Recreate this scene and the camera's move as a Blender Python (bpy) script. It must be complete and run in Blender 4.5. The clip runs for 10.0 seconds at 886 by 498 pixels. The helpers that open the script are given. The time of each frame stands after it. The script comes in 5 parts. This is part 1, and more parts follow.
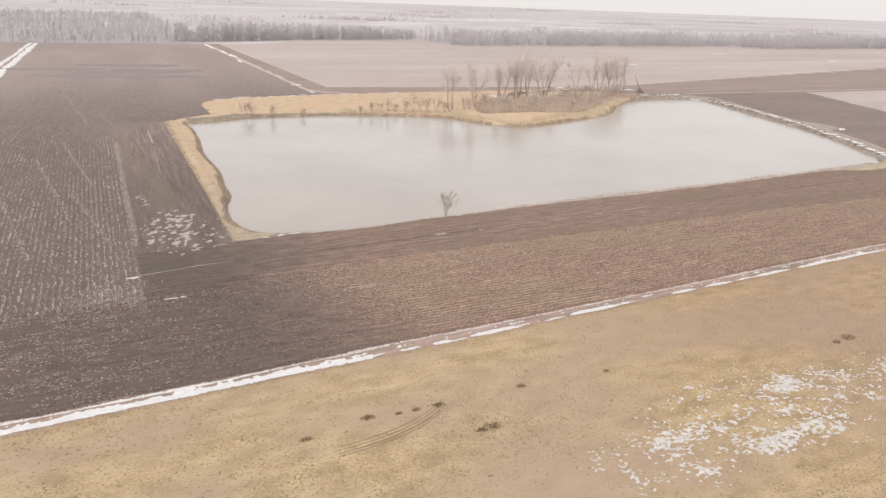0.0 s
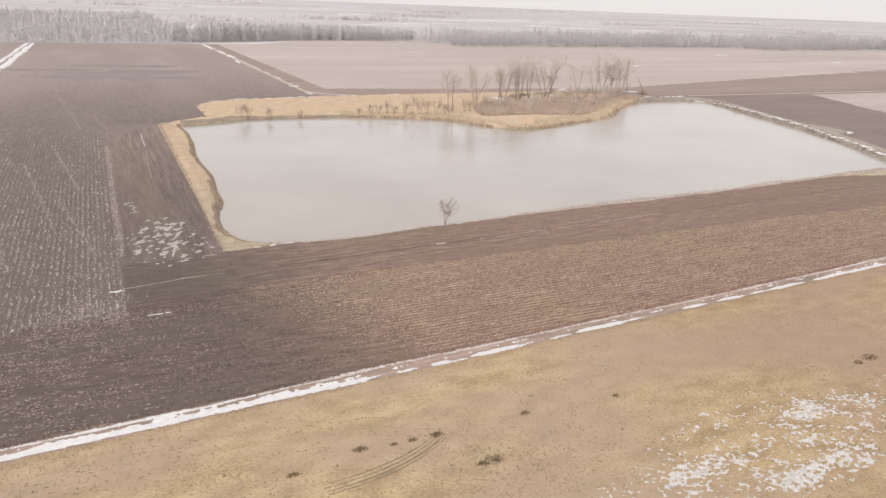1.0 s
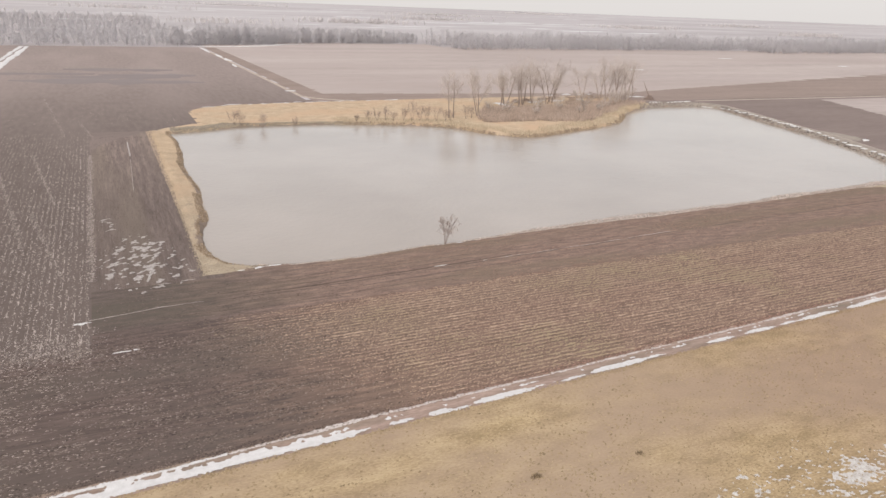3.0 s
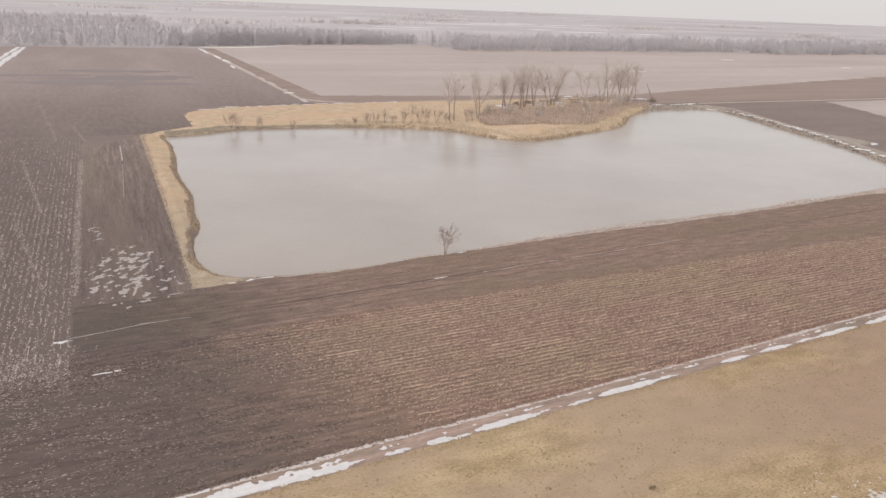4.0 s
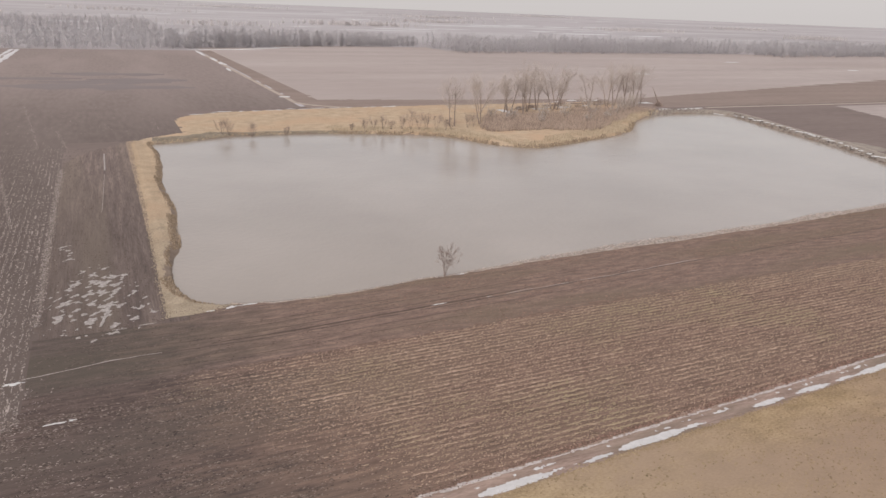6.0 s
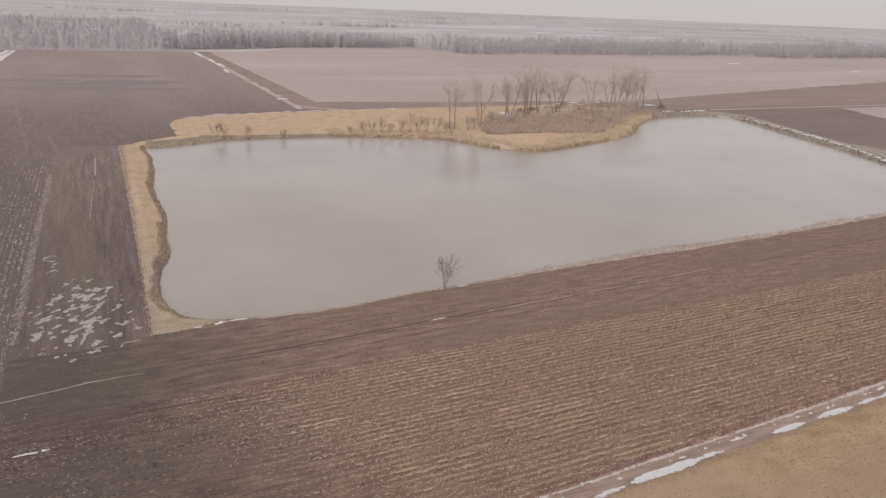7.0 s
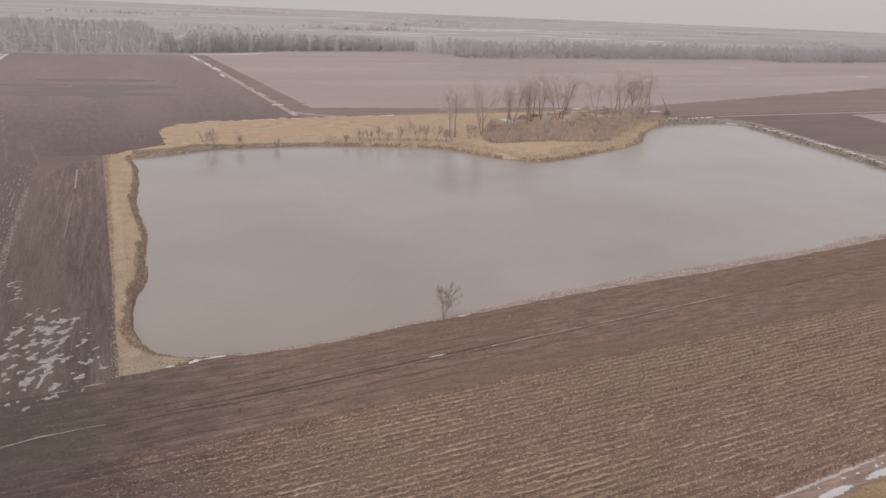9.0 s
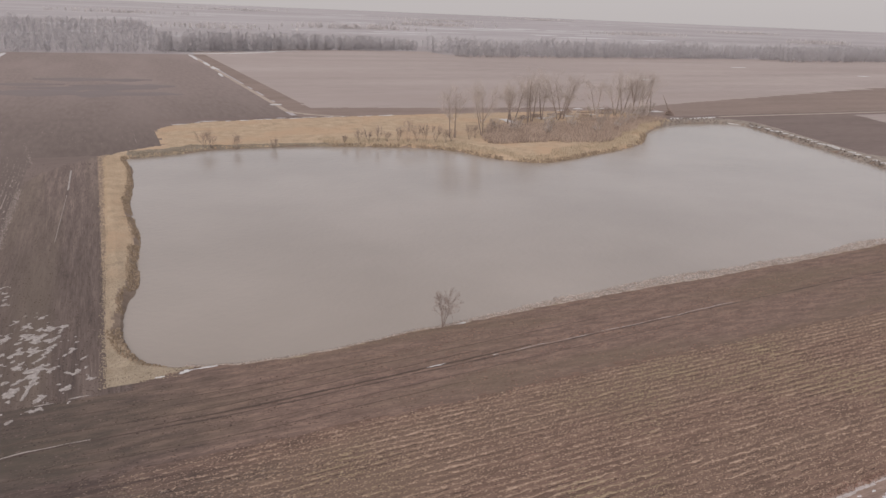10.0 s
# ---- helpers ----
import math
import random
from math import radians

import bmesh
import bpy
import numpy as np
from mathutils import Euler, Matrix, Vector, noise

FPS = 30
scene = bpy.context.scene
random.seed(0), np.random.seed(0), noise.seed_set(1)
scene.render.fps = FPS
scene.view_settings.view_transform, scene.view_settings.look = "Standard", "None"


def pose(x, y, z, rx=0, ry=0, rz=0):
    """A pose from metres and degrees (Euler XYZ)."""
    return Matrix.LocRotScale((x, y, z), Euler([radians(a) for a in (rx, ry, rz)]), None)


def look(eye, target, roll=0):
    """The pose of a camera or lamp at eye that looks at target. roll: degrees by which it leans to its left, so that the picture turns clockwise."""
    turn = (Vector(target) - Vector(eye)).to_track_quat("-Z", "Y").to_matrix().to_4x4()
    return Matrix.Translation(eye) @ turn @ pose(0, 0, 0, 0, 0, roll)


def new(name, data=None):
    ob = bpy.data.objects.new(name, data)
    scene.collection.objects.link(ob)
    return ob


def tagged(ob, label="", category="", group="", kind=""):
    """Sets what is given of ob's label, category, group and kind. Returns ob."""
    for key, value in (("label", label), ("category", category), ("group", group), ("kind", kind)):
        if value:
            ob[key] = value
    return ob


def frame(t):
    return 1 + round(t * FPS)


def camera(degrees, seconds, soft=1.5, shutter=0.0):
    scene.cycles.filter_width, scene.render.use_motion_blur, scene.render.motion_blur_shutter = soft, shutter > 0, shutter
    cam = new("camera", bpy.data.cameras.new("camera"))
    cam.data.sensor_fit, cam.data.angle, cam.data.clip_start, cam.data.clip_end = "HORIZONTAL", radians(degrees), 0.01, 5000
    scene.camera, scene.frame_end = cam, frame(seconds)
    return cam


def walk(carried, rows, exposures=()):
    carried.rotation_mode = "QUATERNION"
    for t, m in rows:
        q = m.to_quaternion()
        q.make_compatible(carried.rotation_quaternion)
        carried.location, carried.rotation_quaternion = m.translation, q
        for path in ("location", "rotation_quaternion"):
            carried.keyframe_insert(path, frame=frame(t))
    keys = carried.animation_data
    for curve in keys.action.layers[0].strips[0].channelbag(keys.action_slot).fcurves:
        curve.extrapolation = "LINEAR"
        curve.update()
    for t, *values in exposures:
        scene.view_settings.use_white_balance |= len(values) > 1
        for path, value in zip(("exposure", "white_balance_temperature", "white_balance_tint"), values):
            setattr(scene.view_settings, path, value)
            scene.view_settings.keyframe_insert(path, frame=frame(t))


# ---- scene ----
cam = camera(63.5, 10.0, soft=1.5)
# seconds, eye x y z, yaw to the left, pitch, roll
PATH = [
    (0.0, 0.61, -0.32, 37.50, 0.62, -18.93, 2.10),
    (0.5, 0.68, 2.21, 37.49, 0.66, -18.91, 2.14),
    (1.0, 0.62, 4.78, 37.48, 0.64, -18.90, 2.19),
    (1.5, 0.66, 7.29, 37.45, 0.68, -18.85, 2.17),
    (2.0, 0.61, 9.77, 37.44, 0.69, -18.83, 2.19),
    (2.5, 0.54, 12.10, 37.39, 0.70, -18.75, 2.19),
    (4.0, 0.54, 19.07, 37.51, 0.77, -18.65, 2.25),
    (4.5, 0.51, 21.50, 37.45, 0.78, -18.59, 2.24),
    (5.0, 0.46, 23.89, 37.43, 0.79, -18.56, 2.25),
    (5.5, 0.47, 26.16, 37.47, 0.81, -18.55, 2.26),
    (7.0, 0.39, 33.16, 37.42, 0.83, -18.46, 2.28),
    (7.5, 0.30, 35.51, 37.41, 0.81, -18.44, 2.28),
    (8.0, 0.33, 37.67, 37.51, 0.86, -18.44, 2.32),
    (8.5, 0.35, 39.99, 37.51, 0.88, -18.43, 2.33),
    (9.0, 0.28, 42.20, 37.69, 0.86, -18.24, 2.37),
    (9.5, 0.23, 43.92, 37.59, 0.87, -18.25, 2.37),
    (10.0, 0.27, 44.90, 37.64, 0.84, -18.30, 2.41),
]


def aim(x, y, z, yaw, pitch, roll):
    a, b = radians(yaw), radians(pitch)
    ahead = Vector((-math.sin(a) * math.cos(b), math.cos(a) * math.cos(b), math.sin(b)))
    return look((x, y, z), Vector((x, y, z)) + 100 * ahead, roll)


walk(cam, [(t, aim(*row)) for t, *row in PATH],
     exposures=[(0.0, 0.80, 6500, 7.5), (1.0, 0.77, 6500, 7.5), (2.5, 0.68, 6500, 7.5), (4.0, 0.51, 6500, 8.5), (5.5, 0.34, 6500, 9.5), (7.0, 0.19, 6500, 11), (8.5, 0.07, 6500, 12), (10.0, 0.02, 6500, 12)])

# ---- daylight: a bright overcast with light snow in the air ----
world = bpy.data.worlds.new("overcast")
scene.world = world
world.use_nodes = True
wn, wl = world.node_tree.nodes, world.node_tree.links
wn.clear()
sky = wn.new("ShaderNodeTexSky")
sky.sky_type = "NISHITA"
sky.sun_disc = False
sky.sun_elevation, sky.sun_rotation = radians(50), radians(200)
sky.dust_density, sky.air_density = 6.0, 1.0
sky_bg = wn.new("ShaderNodeBackground")
sky_bg.inputs["Strength"].default_value = 0.05
cloud_bg = wn.new("ShaderNodeBackground")
cloud_bg.inputs["Color"].default_value = (1.0, 0.94, 0.925, 1)
cloud_bg.inputs["Strength"].default_value = 0.49
both = wn.new("ShaderNodeAddShader")
wout = wn.new("ShaderNodeOutputWorld")
wl.new(sky.outputs[0], sky_bg.inputs["Color"])
wl.new(sky_bg.outputs[0], both.inputs[0])
wl.new(cloud_bg.outputs[0], both.inputs[1])
wl.new(both.outputs[0], wout.inputs["Surface"])
sun = new("sun", bpy.data.lights.new("sun", "SUN"))
sun.data.energy, sun.data.angle, sun.data.color = 1.5, radians(40), (1.0, 0.95, 0.9)
sun.matrix_world = look((0, 0, 60), Vector((0, 0, 60)) - Vector((math.sin(radians(200)), math.cos(radians(200)), math.tan(radians(50)))))

# ---- the plan: u runs east along the fields, v north, from the pond's south-west corner ----
TURN = radians(26.5)
ORIGIN = (-34.6, 109.1)
CU, SU = math.cos(TURN), math.sin(TURN)
RNG = np.random.default_rng(7)


def to_world(p):
    """Rows of u, v, z as rows of x, y, z."""
    p = np.asarray(p, float)
    return np.stack([ORIGIN[0] + p[..., 0] * CU - p[..., 1] * SU, ORIGIN[1] + p[..., 0] * SU + p[..., 1] * CU, p[..., 2]], -1)


def place(u, v, z=0.0, turn=0.0, scale=1.0):
    x, y, z = to_world((u, v, z))
    return pose(x, y, z, 0, 0, math.degrees(TURN) + turn) @ Matrix.Scale(scale, 4)


def vnoise(x, y, seed=0):
    """Smooth lattice noise from 0 to 1."""
    x, y = np.asarray(x, float), np.asarray(y, float)
    i, j = np.floor(x).astype(np.int64), np.floor(y).astype(np.int64)
    a, b = x - i, y - j
    a, b = a * a * (3 - 2 * a), b * b * (3 - 2 * b)

    def lattice(p, q):
        h = (p * 374761393 + q * 668265263 + seed * 974634541) & 0x7FFFFFFF
        h = ((h ^ (h >> 13)) * 1274126177) & 0x7FFFFFFF
        return ((h ^ (h >> 16)) & 0xFFFF) / 65535.0

    return (lattice(i, j) * (1 - a) + lattice(i + 1, j) * a) * (1 - b) + (lattice(i, j + 1) * (1 - a) + lattice(i + 1, j + 1) * a) * b


def fbm(x, y, seed=0, octaves=3):
    total, size = 0, 0
    for n in range(octaves):
        total = total + vnoise(x * 2**n, y * 2**n, seed + n) / 2**n
        size += 1 / 2**n
    return total / size


# the pond's shore, and a smooth closed line through it
SHORE = [(2.1, 17), (2.1, 10.9), (3.6, 5.8), (5.2, 4.1), (7.7, 2.7), (11.8, 1.7), (18, 0.9), (25, 1.2), (32.6, 2.3), (40.5, 2.7), (60, 4.2), (100, 5.8), (140, 8.7), (178, 12.2), (194.5, 32), (211.5, 67), (223, 102),
         (233.5, 132), (232, 143), (212, 145.5), (196, 141), (177, 127), (157, 108), (130, 97), (111, 91.5), (100, 100), (90, 117),
         (60, 127.8), (32, 129.5), (24.3, 127.6), (16.6, 123.8), (9.6, 122.2), (6.6, 120.5), (7.4, 107.4), (6.4, 86.1), (5.4, 76), (5.6, 65.5), (6.1, 55), (5.3, 42), (4.5, 29), (2.9, 23.4)]


def closed_curve(points, steps=10):
    p = np.array(points, float)
    a, b, c, d = (np.roll(p, s, 0)[:, None] for s in (1, 0, -1, -2))
    t = np.linspace(0, 1, steps, endpoint=False)[None, :, None]
    curve = 0.5 * (2 * b + (c - a) * t + (2 * a - 5 * b + 4 * c - d) * t**2 + (3 * b - 3 * c + d - a) * t**3)
    return curve.reshape(-1, 2)


RING = closed_curve(SHORE)


def shore_distance(u, v):
    """Metres from the shore, below zero on the water."""
    u, v = np.broadcast_arrays(np.asarray(u, float), np.asarray(v, float))
    out = np.full(u.shape, 60.0)
    near = (u > -60) & (u < 292) & (v > -60) & (v < 206)
    pu, pv = u[near], v[near]
    best, inside = np.full(pu.shape, 1e9), np.zeros(pu.shape, bool)
    for (ax, ay), (bx, by) in zip(RING, np.roll(RING, -1, 0)):
        ex, ey = bx - ax, by - ay
        t = np.clip(((pu - ax) * ex + (pv - ay) * ey) / (ex * ex + ey * ey + 1e-12), 0, 1)
        best = np.minimum(best, (pu - ax - t * ex) ** 2 + (pv - ay - t * ey) ** 2)
        if ay != by:
            inside ^= ((ay > pv) != (by > pv)) & (pu < ex * (pv - ay) / (by - ay) + ax)
    out[near] = np.where(inside, -1, 1) * np.sqrt(best)
    return out


WATER = -0.7


def track_v(u):
    """The middle of the snow-lined dirt track between meadow and field."""
    return -45.4 + 0.055 * np.clip(u, -120, 160)


def wheel_v(u):
    """The wheel track in the bare strip beside the pond."""
    return -10.8 + 0.076 * u - 0.0001 * u * u + 1.35 * np.exp(-(((u + 5) / 11) ** 2))


def ground_z(u, v, d=None):
    u, v = np.asarray(u, float), np.asarray(v, float)
    d = shore_distance(u, v) if d is None else d
    wobble = 0.5 * (vnoise(u * 0.6, v * 0.6, 3) - 0.5)
    z = np.clip(WATER + 0.5 * (d + wobble * 1.4), -2.4, 0.0)
    z = z + 0.10 * (fbm(u * 0.08, v * 0.08, 5) - 0.5) * (d > 2)
    # the dyke round the east side, with its rubble face
    dyke = np.clip(1 - np.abs(d - 3.8) / 3.8, 0, 1) * ((u > 150) & (v > 6)) * np.clip((u - 150) / 40, 0, 1)
    z = z + 0.7 * dyke
    # low grassed bank on the west side
    z = z + 0.35 * np.clip(1 - np.abs(u - 2.2) / 2.2, 0, 1) * ((v > 4) & (v < 124) & (d > 0))
    # the shallow track with its ruts
    s = v - track_v(u)
    z = z - 0.16 * np.clip(1 - np.abs(s) / 1.7, 0, 1) - 0.05 * np.exp(-((np.abs(s) - 0.85) / 0.3) ** 2)
    z = z - 0.10 * np.exp(-((v - wheel_v(u)) / 0.35) ** 2) * ((u > -16) & (u < 150))
    # the land lifted to the north so the horizon fits the camera's view
    z = z + 26 * np.clip((v - 800) / 2200, 0, 1) ** 1.3
    return z


# ---- materials ----
def material(name, colours, scale=1.0, fine=14.0, rough=0.95, bump=0.4, per_island=0.0, per_object=0.0, stretch=(1, 1, 1), spread=(0.3, 0.7), patch=None, patch_scale=0.08, patch_range=(0.45, 0.62), metal=0.0, bump_distance=0.1, drift=None):
    """Noise at two sizes between the colours, in metres along the fields, with an optional third colour in broad patches."""
    m = bpy.data.materials.new(name)
    m.use_nodes = True
    n, l = m.node_tree.nodes, m.node_tree.links
    bsdf = n["Principled BSDF"]
    bsdf.inputs["Roughness"].default_value = rough
    bsdf.inputs["Metallic"].default_value = metal
    bsdf.inputs["Specular IOR Level"].default_value = 0.15
    geo = n.new("ShaderNodeNewGeometry")
    turn = n.new("ShaderNodeMapping")
    turn.inputs["Rotation"].default_value = (0, 0, -TURN)
    size = n.new("ShaderNodeMapping")
    size.inputs["Scale"].default_value = stretch
    l.new(geo.outputs["Position"], turn.inputs[0])
    l.new(turn.outputs[0], size.inputs[0])
    big = n.new("ShaderNodeTexNoise")
    big.inputs["Scale"].default_value, big.inputs["Detail"].default_value = scale, 5
    small = n.new("ShaderNodeTexNoise")
    small.inputs["Scale"].default_value, small.inputs["Detail"].default_value = fine, 4
    l.new(size.outputs[0], big.inputs["Vector"])
    l.new(size.outputs[0], small.inputs["Vector"])
    mix = n.new("ShaderNodeMath")
    mix.operation = "MULTIPLY_ADD"
    mix.inputs[1].default_value = 0.45
    l.new(small.outputs["Fac"], mix.inputs[0])
    half = n.new("ShaderNodeMath")
    half.operation = "MULTIPLY"
    half.inputs[1].default_value = 0.55
    l.new(big.outputs["Fac"], half.inputs[0])
    l.new(half.outputs[0], mix.inputs[2])
    fac = mix.outputs[0]
    for amount, source in ((per_island, geo.outputs["Random Per Island"]), (per_object, None)):
        if amount:
            if source is None:
                source = n.new("ShaderNodeObjectInfo").outputs["Random"]
            shift = n.new("ShaderNodeMath")
            shift.operation = "MULTIPLY_ADD"
            shift.inputs[1].default_value = amount
            l.new(source, shift.inputs[0])
            l.new(fac, shift.inputs[2])
            less = n.new("ShaderNodeMath")
            less.operation = "SUBTRACT"
            less.inputs[1].default_value = amount / 2
            l.new(shift.outputs[0], less.inputs[0])
            fac = less.outputs[0]
    ramp = n.new("ShaderNodeValToRGB")
    e = ramp.color_ramp.elements
    e[0].position, e[1].position = spread
    e[0].color, e[1].color = (*colours[0], 1), (*colours[-1], 1)
    for k, c in enumerate(colours[1:-1], 1):
        at = spread[0] + (spread[1] - spread[0]) * k / (len(colours) - 1)
        e.new(at).color = (*c, 1)
    l.new(fac, ramp.inputs["Fac"])
    colour = ramp.outputs["Color"]
    if patch:
        broad = n.new("ShaderNodeTexNoise")
        broad.inputs["Scale"].default_value, broad.inputs["Detail"].default_value = patch_scale, 6
        l.new(size.outputs[0], broad.inputs["Vector"])
        limit = n.new("ShaderNodeMapRange")
        limit.inputs["From Min"].default_value, limit.inputs["From Max"].default_value = patch_range
        l.new(broad.outputs["Fac"], limit.inputs["Value"])
        over = n.new("ShaderNodeMix")
        over.data_type = "RGBA"
        over.inputs[7].default_value = (*patch, 1)
        part_of = n.new("ShaderNodeMath")
        part_of.operation = "MULTIPLY"
        part_of.inputs[1].default_value = 0.75
        l.new(limit.outputs[0], part_of.inputs[0])
        l.new(part_of.outputs[0], over.inputs[0])
        l.new(colour, over.inputs[6])
        colour = over.outputs[2]
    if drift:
        # a tint that comes in along u (X) or v (Y), for drier soil and for painted haze
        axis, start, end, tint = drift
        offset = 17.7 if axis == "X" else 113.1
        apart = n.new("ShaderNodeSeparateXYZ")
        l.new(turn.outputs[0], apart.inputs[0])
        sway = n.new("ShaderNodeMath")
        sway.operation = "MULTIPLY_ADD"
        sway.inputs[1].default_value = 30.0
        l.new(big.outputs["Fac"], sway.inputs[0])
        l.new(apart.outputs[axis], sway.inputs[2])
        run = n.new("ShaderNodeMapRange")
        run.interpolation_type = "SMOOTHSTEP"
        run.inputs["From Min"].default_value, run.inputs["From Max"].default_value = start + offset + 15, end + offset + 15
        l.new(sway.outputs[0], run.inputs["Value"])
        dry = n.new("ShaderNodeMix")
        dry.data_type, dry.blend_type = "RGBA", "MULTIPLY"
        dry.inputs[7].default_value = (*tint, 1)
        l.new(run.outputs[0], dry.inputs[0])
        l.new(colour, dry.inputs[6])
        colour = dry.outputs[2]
    l.new(colour, bsdf.inputs["Base Color"])
    if bump:
        b = n.new("ShaderNodeBump")
        b.inputs["Strength"].default_value, b.inputs["Distance"].default_value = bump, bump_distance
        l.new(small.outputs["Fac"], b.inputs["Height"])
        l.new(b.outputs[0], bsdf.inputs["Normal"])
    return m


MEADOW = material("dry_meadow_grass", [(0.212, 0.156, 0.091), (0.292, 0.221, 0.132), (0.36, 0.282, 0.174)], scale=0.40, fine=4.0, spread=(0.39, 0.61), stretch=(0.7, 1.3, 1), patch=(0.262, 0.197, 0.148), patch_scale=0.06, patch_range=(0.38, 0.58), bump=0.4, drift=("X", 18, 70, (0.90, 0.865, 0.88)))
SOIL = material("tilled_soil", [(0.054, 0.042, 0.039), (0.090, 0.070, 0.064), (0.140, 0.108, 0.097)], scale=0.9, fine=4.5, spread=(0.30, 0.70), stretch=(0.30, 1.3, 1), patch=(0.078, 0.066, 0.054), patch_scale=0.07, patch_range=(0.45, 0.62), drift=("X", -10, 20, (1.74, 1.58, 1.44)))
# paler to the north, in step with the haze painted on the west field
STRIP = material("tilled_strip_soil_hazed", [(0.066, 0.052, 0.048), (0.107, 0.084, 0.076), (0.160, 0.126, 0.112)], scale=0.8, fine=4.0, spread=(0.32, 0.68), stretch=(1.3, 0.07, 1), patch=(0.125, 0.101, 0.084), patch_scale=0.08, drift=("Y", 15, 130, (1.45, 1.45, 1.45)))
FIELD = material("stubble_soil", [(0.052, 0.039, 0.036), (0.085, 0.063, 0.057), (0.130, 0.098, 0.088)], scale=0.9, fine=4.5, spread=(0.34, 0.66), stretch=(0.25, 1.5, 1), patch=(0.088, 0.070, 0.062), patch_scale=0.06, drift=("X", -7, 20, (1.74, 1.575, 1.38)))
# the drift pales this soil northward: haze put into its colour
WEST = material("west_field_soil_hazed", [(0.076, 0.060, 0.054), (0.098, 0.078, 0.070), (0.122, 0.098, 0.088)], scale=0.5, fine=3.0, spread=(0.22, 0.78), stretch=(1.3, 0.25, 1), patch=(0.115, 0.092, 0.083), patch_scale=0.03, bump=0.12, drift=("Y", 20, 330, (2.05, 2.10, 2.17)))
WETSOIL = material("damp_soil", [(0.055, 0.041, 0.036), (0.092, 0.068, 0.058)], scale=0.6, fine=5.0, rough=0.85)
DYKE = material("dyke_earth", [(0.165, 0.142, 0.122), (0.225, 0.197, 0.172), (0.29, 0.255, 0.22)], scale=0.3, fine=3.0)
# paler than the dark field: brown soil, and painted haze on the far band
PALED_SOIL = material("paled_soil", [(0.165, 0.128, 0.112), (0.24, 0.19, 0.168)], scale=0.05, fine=0.6, stretch=(0.3, 1.4, 1), bump=0.15)
SAPLING = material("sapling_twigs", [(0.20, 0.148, 0.125), (0.30, 0.23, 0.20)], scale=0.5, fine=10, bump=0)
MUD = material("wet_mud", [(0.13, 0.098, 0.078), (0.24, 0.185, 0.145)], scale=0.8, fine=6.0, rough=0.7)
TRACK = material("muddy_track", [(0.165, 0.119, 0.100), (0.305, 0.228, 0.193)], scale=0.8, fine=5.0, spread=(0.36, 0.64), stretch=(0.3, 1.5, 1), rough=0.8, patch=(0.15, 0.122, 0.095), patch_scale=0.15)
BANK = material("tan_bank_grass", [(0.20, 0.167, 0.125), (0.28, 0.233, 0.176), (0.34, 0.286, 0.22)], scale=0.3, fine=3.0, spread=(0.36, 0.64), patch=(0.30, 0.225, 0.162), patch_scale=0.07, patch_range=(0.46, 0.62), bump=0.25, drift=("Y", 5, 75, (1.28, 1.20, 1.13)))
BANK_TUFT = material("bank_grass_tuft", [(0.20, 0.164, 0.122), (0.275, 0.226, 0.170), (0.335, 0.278, 0.212)], scale=0.2, fine=6, per_island=0.22, bump=0, drift=("Y", 5, 75, (1.28, 1.20, 1.13)))
OLIVE = material("olive_slope_grass", [(0.165, 0.142, 0.112), (0.22, 0.19, 0.152), (0.27, 0.234, 0.19)], scale=0.2, fine=6, per_island=0.35, bump=0)
REEDS = material("tan_reeds", [(0.27, 0.216, 0.152), (0.365, 0.295, 0.212), (0.44, 0.365, 0.27)], scale=0.2, fine=6, per_island=0.4, bump=0)
# harvested field beyond the pond, its colour lifted to stand for haze
HAZED_FIELD = material("hazed_far_field", [(0.245, 0.208, 0.196), (0.308, 0.266, 0.252), (0.358, 0.314, 0.298)], scale=0.02, fine=0.3, stretch=(0.25, 1.4, 1), patch=(0.28, 0.236, 0.221), patch_scale=0.006, bump=0.1)
DAMP = material("damp_field_soil", [(0.150, 0.128, 0.126), (0.190, 0.163, 0.160)], scale=0.1, fine=1.0, spread=(0.25, 0.75), stretch=(0.4, 1.0, 1), bump=0.1)
DARK = material("dark_far_field", [(0.125, 0.098, 0.090), (0.185, 0.148, 0.136)], scale=0.05, fine=0.6, stretch=(0.3, 1.4, 1), bump=0.15)
LANE = material("farm_lane_gravel", [(0.26, 0.215, 0.185), (0.37, 0.32, 0.28)], scale=0.2, fine=2.0)
# leaf litter, greyed in colour to sit with the hazed twigs above it
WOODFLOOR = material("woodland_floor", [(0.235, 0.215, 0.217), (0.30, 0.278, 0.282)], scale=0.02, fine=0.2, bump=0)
# grey haze is mixed into the land's colour; the patches are old snow
HAZED_LAND = material("hazed_farmland", [(0.262, 0.242, 0.246), (0.32, 0.30, 0.306), (0.375, 0.355, 0.363)], scale=0.004, fine=0.05, stretch=(0.25, 1.3, 1), spread=(0.34, 0.66), patch=(0.43, 0.415, 0.425), patch_scale=0.003, patch_range=(0.56, 0.70), bump=0)
SNOW = material("old_snow", [(0.38, 0.37, 0.37), (0.52, 0.515, 0.52)], scale=1.5, fine=12, rough=0.7, bump=0.2, bump_distance=0.03)
THIN_SNOW = material("thin_snow", [(0.20, 0.172, 0.16), (0.38, 0.345, 0.33)], scale=1.2, fine=9, rough=0.8, bump=0.2, bump_distance=0.03)
FRINGE = material("pale_fringe", [(0.25, 0.20, 0.172), (0.36, 0.30, 0.265), (0.46, 0.40, 0.365)], scale=0.5, fine=6, per_island=0.5, bump=0)
